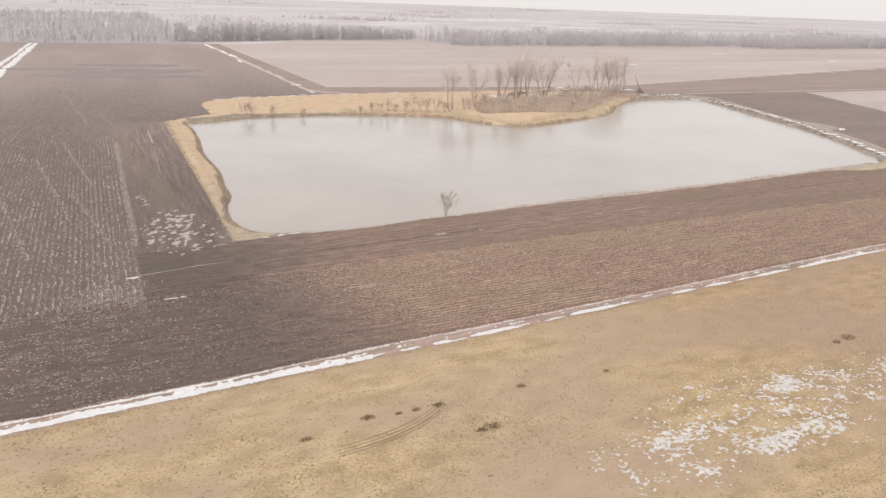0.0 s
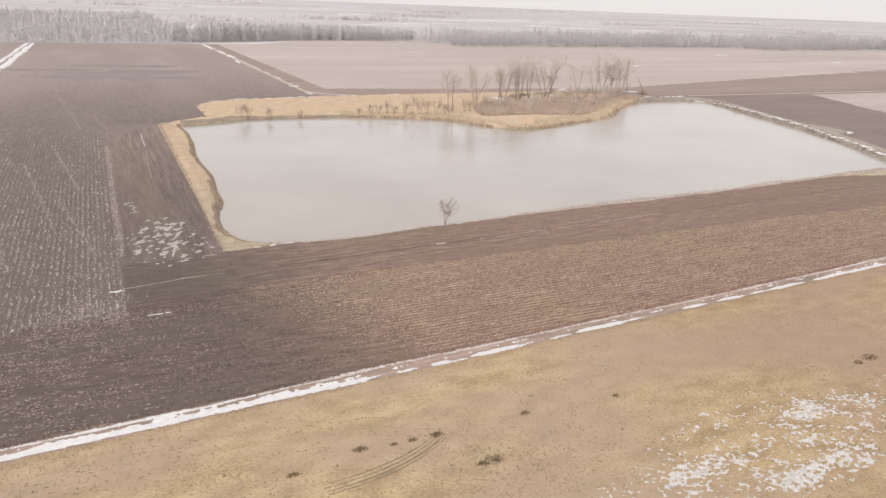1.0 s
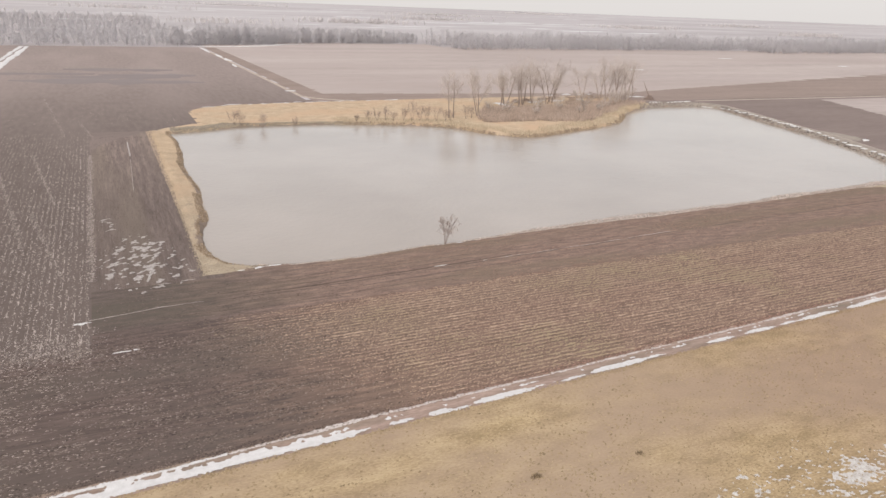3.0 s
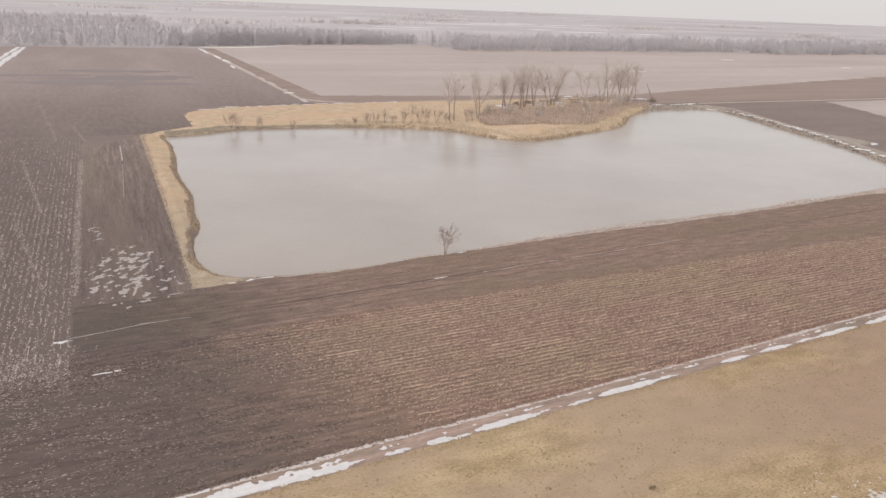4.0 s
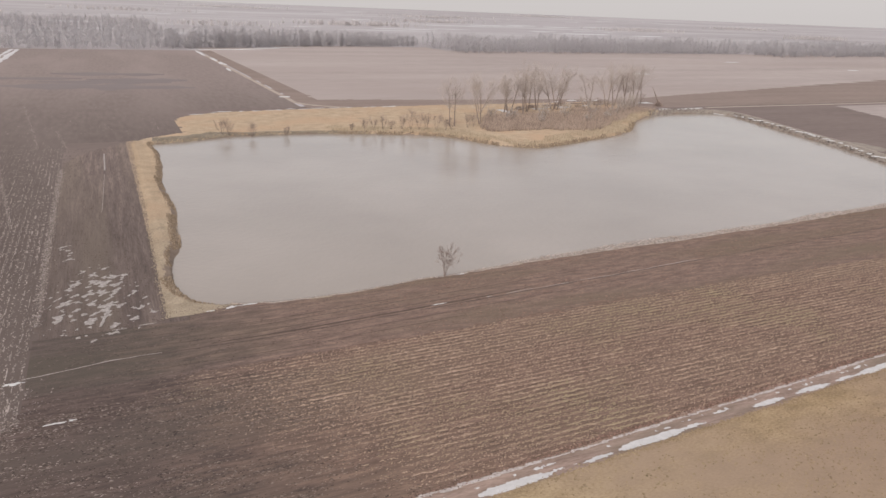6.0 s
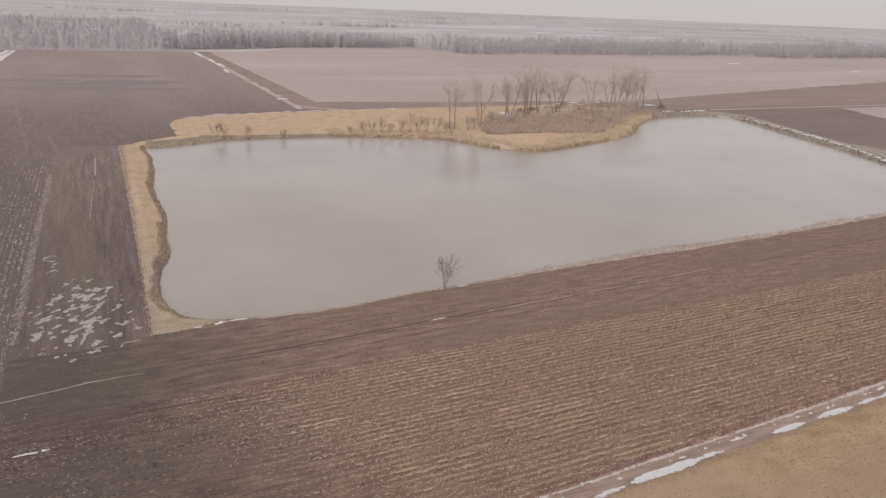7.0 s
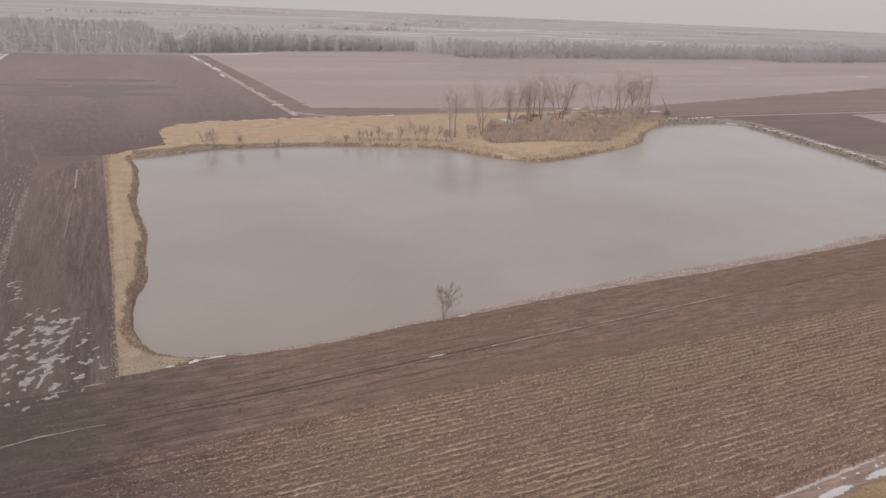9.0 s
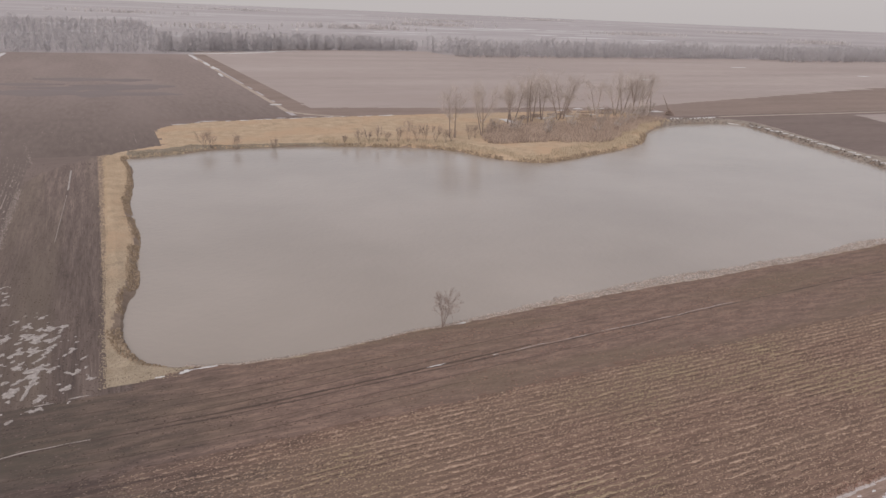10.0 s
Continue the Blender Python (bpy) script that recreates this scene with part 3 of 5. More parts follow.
clumps("stalk_litter", su, sv, RNG.uniform(0.07, 0.22, len(su)), RNG.uniform(0.02, 0.06, len(su)), STALKS, "loose brown stalks between stubble rows", "stubble", long=2.2, along=0.012)


def west_cover(u, v):
    return (0.30 + 0.65 * fbm(u * 0.10, v * 0.025, 41)) * np.clip(1.12 - v / 270, 0, 1)


def west_limit(u, v):
    east = np.where(v > 192, 60.0, np.where(v > 138, 13.0, -14.8))
    return (u < east) & (v > -20) & (u > -100 - 0.3 * v)


residue_rows("west_stubble", np.arange(-150, 60, 0.8), -20, 240, 0.5, True, 0.30, 0.05, west_cover, RESIDUE_WEST, "pale stubble rows running north", 0.0, west_limit)
row_clumps("near_stubble", np.arange(-75, -14.8, 0.8), -22, 125, 0.20, True, (0.15, 0.34), lambda u, v: (u < -15.0 + 0.8 * vnoise(u, v * 0.8, 45)) * np.clip(2.4 * (0.5 * vnoise(u * 1.2, v * 1.1, 42) + 0.5 * fbm(u * 0.10, v * 0.05, 43) - 0.22) * np.clip(1.15 - v / 170, 0.3, 1), 0, 1), RESIDUE_WEST, "broken pale stubble in rows running north", long=2.6, jitter=0.10)
row_clumps("headland_stubble", np.arange(-58, -19, ROW / 2), -110, 30, 0.17, False, (0.08, 0.22), lambda u, v: (v > track_v(u) + 1.5) * (v < -19.5) * np.clip(2.6 * (0.5 * vnoise(u * 0.5, v * 2.3, 44) + 0.5 * fbm(u * 0.10, v * 0.35, 46) - 0.36) * np.clip((26 - u + 8 * (vnoise(u * 0.1, v * 0.3, 47) - 0.5)) / 20, 0, 1), 0, 1), STALKS, "thin pale stubble across the field's headland", 0.02, long=3.2)
row_clumps("headland_straw", np.arange(-58, -19, ROW / 2), -110, -4, 0.19, False, (0.08, 0.22), lambda u, v: (v > track_v(u) + 1.5) * (v < -19.5) * np.clip(2.6 * (0.5 * vnoise(u * 0.5, v * 2.3, 44) + 0.5 * fbm(u * 0.10, v * 0.35, 46) - 0.36) * np.clip((-5 - u + 10 * (vnoise(u * 0.1, v * 0.3, 47) - 0.5)) / 16, 0, 1), 0, 1), LITTER, "pale broken straw across the field's headland", 0.02, long=3.2)
lu, lv = RNG.uniform(-110, -14.9, 42000), RNG.uniform(-52, 110, 42000)
keep = (lv > track_v(lu) + 2.0) & (RNG.random(42000) < np.where(lv < -21, 0.3, 1.0) * np.clip(1.4 * vnoise(lu * 0.35, lv * 0.12, 46) * np.clip(1.1 - lv / 140, 0.15, 1), 0, 1))
lu, lv = lu[keep], lv[keep]
clumps("west_litter", lu, lv, RNG.uniform(0.12, 0.32, len(lu)), RNG.uniform(0.02, 0.08, len(lu)), LITTER, "loose pale stalks scattered between stubble rows", "stubble", long=1.8)
# trampled pale straw along the field edge and its corner
cu = np.concatenate([RNG.normal(-14.4, 0.3, 3600), RNG.normal(-18.5, 2.6, 900)])
cv = np.concatenate([RNG.uniform(2, 92, 3600), RNG.normal(-17.5, 2.6, 900)])
# old wheel marks that cross the rows at a slant, strewn with straw
for (a0, b0), (a1, b1), n in (((-29, 200), (-20.5, 118), 700), ((-17.5, 145), (-14.0, 118), 350), ((-27, 95), (-20.8, 48), 700), ((-32, 75), (-24, 20), 800), ((-40, 60), (-29, 0), 800), ((-24, 40), (-18, 4), 500), ((-50, 90), (-40, 30), 600)):
    along = RNG.random(n)
    cu = np.concatenate([cu, a0 + (a1 - a0) * along + RNG.normal(0, 0.22, n)])
    cv = np.concatenate([cv, b0 + (b1 - b0) * along + RNG.normal(0, 0.5, n)])
clumps("straw_litter", cu, cv, RNG.uniform(0.15, 0.4, len(cu)), RNG.uniform(0.02, 0.07, len(cu)), RESIDUE_WEST, "pale straw litter along the field edge", "straw", long=1.8, along=np.pi / 2)

# clods on the bare strips
ku, kv = RNG.uniform(-14, 150, 90000), RNG.uniform(-46, 10, 90000)
bare = np.where(kv < -17, np.clip((14 - ku) / 20, 0.1, 1), 1.0)
keep = (shore_distance(ku, kv) > 1.2) & (kv < 1.2 + 0.05 * ku) & (kv > track_v(ku) + 1.9) & (RNG.random(len(ku)) < bare * (0.15 + 1.1 * vnoise(ku * 0.12, kv * 0.9, 48)))
ku, kv = ku[keep], kv[keep]
clumps("soil_clods", ku, kv, RNG.uniform(0.08, 0.30, len(ku)) * (0.7 + 0.9 * vnoise(ku * 0.4, kv * 0.8, 50)), RNG.uniform(0.02, 0.05, len(ku)), CLODS, "dark clods on bare tilled soil", "soil", long=1.6, along=0.03)
ku, kv = RNG.uniform(-14.3, 0.0, 14000), RNG.uniform(-2, 116, 14000)
keep = RNG.random(len(ku)) < 0.2 + vnoise(ku * 1.1, kv * 0.15, 49) * np.clip(1.1 - kv / 150, 0.3, 1)
ku, kv = ku[keep], kv[keep]
clumps("soil_clods", ku, kv, RNG.uniform(0.10, 0.32, len(ku)), RNG.uniform(0.02, 0.09, len(ku)), CLODS, "dark clods on the tilled strip", "soil", long=1.5, along=np.pi / 2)

# meadow grass, denser clumps with darker feet in places
mu, mv = RNG.uniform(-55, 125, 74000), RNG.uniform(-100, -40, 74000)
keep = mv < track_v(mu) - 2.0
mu, mv = mu[keep], mv[keep]
keep = RNG.random(len(mu)) < 0.15 + 1.1 * np.clip(fbm(mu * 0.12, mv * 0.12, 51) - 0.2, 0, 1)
mu, mv = mu[keep], mv[keep]
clumps("meadow_tufts", mu, mv, RNG.uniform(0.14, 0.42, len(mu)), RNG.uniform(0.04, 0.16, len(mu)), MEADOW_TUFT, "short dry tan grass tufts", "grass")
hu, hv = RNG.uniform(-45, 110, 60000), RNG.uniform(-95, -40, 60000)
keep = (hv < track_v(hu) - 2.2) & (RNG.random(60000) < 3.0 * np.clip(0.6 * vnoise(hu * 0.45, hv * 1.0, 55) + 0.4 * fbm(hu * 0.1, hv * 0.1, 57) - 0.53, 0, 1))
hu, hv = hu[keep], hv[keep]
clumps("matted_grass", hu, hv, RNG.uniform(0.15, 0.4, len(hu)), RNG.uniform(0.03, 0.09, len(hu)), MATTED, "darker matted patches of meadow grass", "grass", long=1.6, along=0.3)
# sparse dark weed stalks in the beaten part of the meadow
du, dv = RNG.uniform(-10, 70, 19000), RNG.uniform(-90, -58, 19000)
keep = RNG.random(len(du)) < 2.6 * np.clip(fbm(du * 0.10, dv * 0.16, 53) - 0.44, 0, 1) * np.clip((-dv - 56) / 9, 0, 1) * 1.8
du, dv = du[keep], dv[keep]
clumps("weed_specks", du, dv, RNG.uniform(0.10, 0.26, len(du)), RNG.uniform(0.05, 0.14, len(du)), MATTED, "small brown weeds in the beaten meadow", "weeds")


def weed_clump(u, v, radius, seed):
    g = np.random.default_rng(seed)
    n = int(60 * radius / 0.5)
    a, r = g.uniform(0, 2 * np.pi, n), radius * np.sqrt(g.random(n))
    pu, pv = r * np.cos(a), r * np.sin(a) * 0.6
    h = 0.35 * (1.15 - r / radius) * g.uniform(0.5, 1.2, n)
    verts, faces = [], []
    for x, y, t in zip(pu, pv, h):
        k = len(verts)
        b = g.uniform(0, 6.28)
        for q in (0, 2.1, 4.2):
            verts.append((x + 0.07 * math.cos(b + q), y + 0.07 * math.sin(b + q), -0.03))
        verts.append((x + g.normal(0, 0.12), y + g.normal(0, 0.12), t))
        faces += [(k, k + 1, k + 3), (k + 1, k + 2, k + 3), (k + 2, k, k + 3)]
    ob = mesh_object("weed_clump", verts, faces, DARKGRASS, "dark withered weed clump in dry meadow grass", "weeds", group="weed clumps in the meadow")
    ob.matrix_world = place(u, v, float(ground_z(u, v)))
    return ob


for k, (u, v, r) in enumerate([(-3.8, -59.0, 0.55), (19.3, -57.9, 0.55), (12.8, -63.4, 1.1), (11.6, -63.6, 0.6), (63.8, -62.6, 1.3), (61.2, -63.0, 0.7), (2.5, -57.6, 0.8), (9.7, -58.1, 0.7), (7.4, -58.0, 0.5), (5.6, -58.0, 0.35), (29.8, -58.6, 0.4)]):
    weed_clump(u, v, r, 60 + k)


# ---- snow ----
def ribbon(name, points, widths, mat, label, category, group="", lift=0.03, kind="", crown=0.05, seed=0):
    """A low strip with ragged edges along points (u, v)."""
    g = np.random.default_rng(seed)
    p = np.array(points, float)
    way = np.gradient(p, axis=0)
    way /= np.linalg.norm(way, axis=1)[:, None] + 1e-9
    side = np.stack([-way[:, 1], way[:, 0]], -1)
    w = np.array(widths, float)[:, None] / 2
    rag = 1 + 0.5 * (np.stack([vnoise(np.arange(len(p)) * 0.45, np.zeros(len(p)), seed + 1), vnoise(np.arange(len(p)) * 0.45, np.zeros(len(p)), seed + 2)], -1) - 0.5) + g.uniform(-0.1, 0.1, (len(p), 2))
    across = np.array([-1.0, -0.55, 0.0, 0.55, 1.0])
    rows = []
    for k, a in enumerate(across):
        q = p + side * w * a * np.where(a < 0, rag[:, :1], rag[:, 1:])
        h = lift + crown * (1 - abs(a)) * np.minimum(1, w[:, 0] / 0.5)
        z = ground_z(q[:, 0], q[:, 1]) + (h if abs(a) < 1 else -0.03)
        rows.append(np.concatenate([q, z[:, None]], 1))
    verts = to_world(np.stack(rows, 1)).reshape(-1, 3)
    n = len(p)
    faces = [(5 * i + k, 5 * i + 5 + k, 5 * i + 6 + k, 5 * i + 1 + k) for i in range(n - 1) for k in range(4)]
    return mesh_object(name, verts, faces, mat, label, category, kind, group, smooth=True)


def broken_line(u0, u1, at, width, cut, seed, label, group, step=0.3, most=9.0, mat=None):
    """Snow strips where a noise along the line leaves them; at gives the middle line, width the widest."""
    us = np.arange(u0, u1, step)
    n = fbm(us * 0.16, us * 0 + seed, seed, 4)
    w = width(us) * np.clip((n - cut(us)) / 0.25, 0, 1) ** 0.6
    shift = 0.5 * (fbm(us * 0.3, us * 0 + 9, seed + 5) - 0.5)
    run = []
    for k, u in enumerate(us):
        if w[k] > 0.04 and (not run or (us[run[-1]] - us[run[0]]) < most * (1 + vnoise(u, 0, seed))):
            run.append(k)
        else:
            if len(run) > 3:
                pts = [(us[i], at(us[i]) + shift[i]) for i in run]
                ws = w[run].copy()
                ws[0], ws[-1] = 0.05, 0.05
                ribbon("snow_strip", pts, ws, mat or SNOW, label, "snow", group, seed=seed + k)
            run = [k] if w[k] > 0.04 else []


# along the wheel track beside the pond
broken_line(-15, 0, wheel_v, lambda u: 0.2 + 0 * u, lambda u: 0.12 + 0 * u, 77, "thin line of snow in a wheel track", "snow in the wheel track", mat=THIN_SNOW)
broken_line(44, 84, lambda u: wheel_v(u) + 0.1, lambda u: 0.12 + 0 * u, lambda u: 0.16 + 0.003 * (u - 44), 79, "thin line of snow in a wheel track", "snow in the wheel track", mat=THIN_SNOW)
for k, (u0, u1, off, w) in enumerate([(-14, 150, -0.2, 0.5), (4, 47, 0.45, 0.35), (-10, 40, 1.7, 0.16), (-2, 70, -2.4, 0.14), (6, 60, 3.4, 0.14), (-12, 30, 4.6, 0.16), (-12, 36, -4.0, 0.16)]):
    us = np.arange(u0, u1, 0.6)
    ribbon("wheel_furrow", np.stack([us, wheel_v(us) + off + 0.25 * (fbm(us * 0.2, us * 0, 160 + k) - 0.5)], -1), w * (0.4 + fbm(us * 0.35, us * 0, 170 + k)), WETSOIL, "dark damp wheel furrow in tilled soil", "furrow", "wheel furrows beside the pond", lift=0.015, crown=0.01, seed=150 + k)


def snow_patch(u, v, long, wide, turn=0.0, seed=0, high=0.06, label="small patch of melting snow", group="snow patches on the fields", mat=None):
    """A domed patch with an irregular outline."""
    g = np.random.default_rng(seed)
    n = 22
    a = np.linspace(0, 2 * np.pi, n, endpoint=False)
    r = 1 + sum(g.uniform(0.05, 0.28) * np.sin(k * a + g.uniform(0, 6.28)) for k in (2, 3, 5, 7))
    verts, faces = [(0, 0, high)], []
    for scale, z in ((0.55, high * 0.85), (0.88, high * 0.5), (1.0, -0.05)):
        verts += [(x, y, z) for x, y in zip(np.cos(a) * r * scale * long / 2, np.sin(a) * r * scale * wide / 2)]
    faces += [(0, 1 + k, 1 + (k + 1) % n) for k in range(n)]
    for ring_no in range(2):
        b = 1 + ring_no * n
        faces += [(b + k, b + n + k, b + n + (k + 1) % n, b + (k + 1) % n) for k in range(n)]
    ob = mesh_object("snow_patch", verts, faces, mat or SNOW, label, "snow", group=group, smooth=True)
    ob.matrix_world = place(u, v, float(ground_z(u, v)), turn)
    return ob


for k, (u, v, a, b, t) in enumerate([(-15.6, -12.1, 2.0, 0.55, 12), (-11.5, -21.5, 1.7, 0.3, 3), (-10.1, -21.4, 0.6, 0.3, 0), (33.6, -7.9, 2.2, 0.2, 4), (41.3, -7.7, 1.2, 0.16, 4),
                                     (42.6, 2.1, 2.4, 0.5, -8), (7.8, 0.3, 1.3, 0.7, 8), (10.0, 0.5, 2.4, 0.4, 3), (5.2, -0.1, 1.2, 0.25, 5), (-2.4, -1.6, 2.0, 0.16, 2), (-5.5, -2.0, 1.6, 0.14, 2)]):
    snow_patch(u, v, a, b, t, 100 + k, mat=DIRTY_SNOW if b < 0.18 else None)


def snow_lace(name, u0, u1, v0, v1, step, chance, label, high=0.04, mat=None):
    """Thawing snow: a net of small cells kept where chance(u, v) is above zero, domed by it."""
    u, v = np.meshgrid(np.arange(u0, u1, step), np.arange(v0, v1, step), indexing="ij")
    c = chance(u, v)
    if not (c > 0).any():
        return None
    u = u + RNG.uniform(-0.3, 0.3, u.shape) * step
    v = v + RNG.uniform(-0.3, 0.3, v.shape) * step
    z = ground_z(u, v) + np.where(c > 0, 0.012 + high * np.clip(c * 5, 0, 1), -0.03)
    idx = np.arange(u.size).reshape(u.shape)
    q = np.stack([idx[:-1, :-1], idx[1:, :-1], idx[1:, 1:], idx[:-1, 1:]], -1)
    some = (c[:-1, :-1] > 0).astype(int) + (c[1:, :-1] > 0) + (c[1:, 1:] > 0) + (c[:-1, 1:] > 0)
    q = q[some >= 3]
    used, faces = np.unique(q, return_inverse=True)
    verts = to_world(np.stack([u, v, z], -1)).reshape(-1, 3)[used]
    return fast_mesh(name, verts, faces.reshape(-1, 4), mat or SNOW, label, "snow", "stuff", smooth=True)


def blob(u, v, cu0, cv0, ru, rv):
    return np.clip(1 - ((u - cu0) / ru) ** 2 - ((v - cv0) / rv) ** 2, 0, 1)


def meadow_snow(u, v):
    mask = np.maximum.reduce([blob(u, v, 28.5, -71.6, 5.5, 2.8), blob(u, v, 46.5, -68.3, 5.5, 3.2), blob(u, v, 37, -75.8, 6, 2.2), blob(u, v, 43, -75.3, 5.5, 2.6), 0.5 * blob(u, v, 27, -76.5, 5, 2.5), 0.72 * blob(u, v, 52, -69.3, 7, 3.8), 0.52 * blob(u, v, 36, -71, 11, 5), 0.45 * blob(u, v, 22, -76, 5, 2.2), 0.55 * blob(u, v, 42, -71, 16, 9), 0.5 * blob(u, v, 30, -73, 14, 6), 0.68 * blob(u, v, 50, -72.5, 9, 2.5), 0.55 * blob(u, v, 62, -71, 9, 5)])
    n = 0.36 * fbm(u * 0.45, v * 0.8, 81, 3) + 0.64 * (1 - np.abs(2 * fbm(u * 1.2, v * 2.6, 84, 3) - 1))
    n = n + 0.42 * (vnoise(u * 3.4, v * 4.8, 87) - 0.5)
    return np.where(mask > 0, n - 0.93 + 0.36 * mask, -1)


# drifts on the meadow side of the track: from, to, middle from the track's middle, half width
DRIFTS = [(10.6, 13.4, -0.9, 0.4), (14.7, 17.6, -1.05, 0.62), (17.0, 19.6, -1.3, 0.4), (19.8, 27.4, -1.0, 0.62), (26.6, 28.8, -0.8, 0.22), (30.5, 34.5, -1.0, 0.38), (34.8, 43.0, -0.85, 0.66), (42.6, 46.4, -0.8, 0.3), (52.8, 57.7, -0.8, 0.42), (59.3, 65.1, -0.95, 0.48), (66, 69.6, -0.9, 0.35), (69.2, 78, -1.05, 0.6)]


def track_snow(u, v):
    """A thin ragged line on the field side, broken drifts on the meadow side, more of both to the west."""
    s = v - track_v(u)
    west = np.clip((14 - u) / 16, 0, 1)
    broad = fbm(u * 0.13, 0 * u + 3, 71, 3)
    fine = 0.6 * fbm(u * 0.9, v * 1.6, 74, 3) + 0.4 * vnoise(u * 3.5, v * 4.5, 78) - 0.5
    upper = 0.17 + 0.02 * west + 0.34 * (fbm(u * 0.16, 0 * u, 75) - 0.32) - np.abs(s - 0.85 - 0.5 * (fbm(u * 0.12, 0 * u, 79) - 0.5)) + 0.26 * fine
    beyond = np.clip((np.abs(u - 44) - 34) / 3, 0, 1)
    lower = (0.62 + 0.1 * west) * np.clip((broad - 0.36 + 0.4 * west) / 0.2, 0, 1) * beyond - np.abs(s + 0.95 - 0.3 * west + 0.5 * (fbm(u * 0.3, 0 * u, 76) - 0.5)) + (0.7 - 0.3 * west) * fine - 0.06
    for a, b, mid, half in DRIFTS:
        x = np.clip((u - a) / (b - a), 0, 1)
        body = half * np.sqrt(4 * x * (1 - x)) * (0.75 + 0.5 * fbm(u * 0.5, 0 * u + a, 73)) - np.abs(s - mid - 0.25 * (fbm(u * 0.45, 0 * u + b, 72) - 0.5)) + 0.30 * fine
        lower = np.maximum(lower, np.where((u > a) & (u < b), body, -1))
    between = np.maximum(west * 0.12 - np.abs(s - 0.1) + 1.2 * fine, 0.02 - np.abs(s) * 0.4 + 0.9 * fine - 0.18)
    keep_upper = np.where(fbm(u * 0.11, 0 * u + 5, 90) < 0.18 + 0.22 * west, upper, -1)
    return np.maximum.reduce([keep_upper, lower, between]) * 0.25, upper * 0.25


snow_lace("track_snow", -80, 185, -53, -33, 0.17, lambda u, v: track_snow(u, v)[0], "ragged drifts of melting snow along the muddy track", high=0.06)
snow_lace("thin_track_snow", -80, 185, -49, -33, 0.17, lambda u, v: track_snow(u, v)[1], "thin dirty line of slush along the muddy track", high=0.03, mat=SLUSH)
snow_lace("thawing_snow", 8, 80, -90, -58, 0.12, meadow_snow, "lace of thawing snow on dry meadow grass", mat=THAW_SNOW)


def furrow_snow(u, v):
    mask = np.maximum.reduce([blob(u, v, -8.0, 9, 5.6, 14), 0.5 * blob(u, v, -11.8, 29, 1.6, 5), 0.5 * blob(u, v, -7, 3, 8, 8)])
    a = u * 0.64 + v * 0.77
    b = -u * 0.77 + v * 0.64
    bars = 0.58 * vnoise(a * 1.05, b * 1.75, 91) + 0.42 * fbm(a * 2.2, b * 3.0, 94)
    return np.where(mask > 0, bars - 0.735 + 0.24 * mask, -1)


snow_lace("furrow_snow", -15, 0, -5, 40, 0.15, furrow_snow, "broken bars of dirty snow left in furrows", high=0.05, mat=DIRTY_SNOW)
# one long bar crossing the patches, and thin lines in the wheel tracks going north
for k, (a, b, w) in enumerate([((-7.5, -0.5), (-6.2, 6.5), 0.42), ((-5.4, 108), (-5.6, 88), 0.4), ((-5.7, 84), (-6.6, 52), 0.09)]):
    pts = [(a[0] + (b[0] - a[0]) * t, a[1] + (b[1] - a[1]) * t) for t in np.linspace(0, 1, 30)]
    ribbon("snow_strip", pts, [0.1] + [w] * 28 + [0.1], DIRTY_SNOW, "narrow bar of snow on tilled soil", "snow", "snow bars on tilled soil", seed=120 + k)

# damp streaks far out in the west field
for k, (u0, u1, v0, tilt, wide) in enumerate([(-46, 36, 268, -0.18, 15), (-30, 30, 283, -0.1, 11), (-10, 38, 292, -0.15, 9), (-26, 29, 321, -0.12, 10), (-60, -8, 300, -0.1, 8)]):
    us = np.arange(u0, u1, 4.0)
    taper = np.sin(np.pi * np.clip((us - u0) / (u1 - u0), 0.02, 0.98)) ** 0.6
    ribbon("damp_streak", np.stack([us, v0 + tilt * (us - u0)], -1), 2.0 * wide * taper * (0.2 + 1.2 * fbm(us * 0.13, us * 0, 146 + k)), DAMP, "dark damp streak across the field", "soil", lift=0.10 + 0.04 * k, crown=0.02, seed=147 + k, kind="structure")

# wheel ruts curving over the meadow
for k, (off, w) in enumerate([(0.0, 0.5), (0.6, 0.32), (-0.5, 0.34), (1.2, 0.26)]):
    ts = np.linspace(0, 1, 40)
    ru = -1.8 + 12.2 * ts
    rv = -62.1 + off * 0.8 + 0.2 * np.sin(3 * ts) + 3.7 * ts**2.6
    ribbon("wheel_rut", np.stack([ru, rv], -1), w * np.clip(0.2 + fbm(ru * 0.5, ru * 0, 130 + k, 2), 0, 1) * np.sin(np.pi * np.clip(ts, 0.05, 0.95)) ** 0.4, DARKGRASS, "dark curved wheel rut pressed into meadow grass", "wheel rut", "wheel ruts in the meadow", lift=0.02, crown=0.01, seed=140 + k)


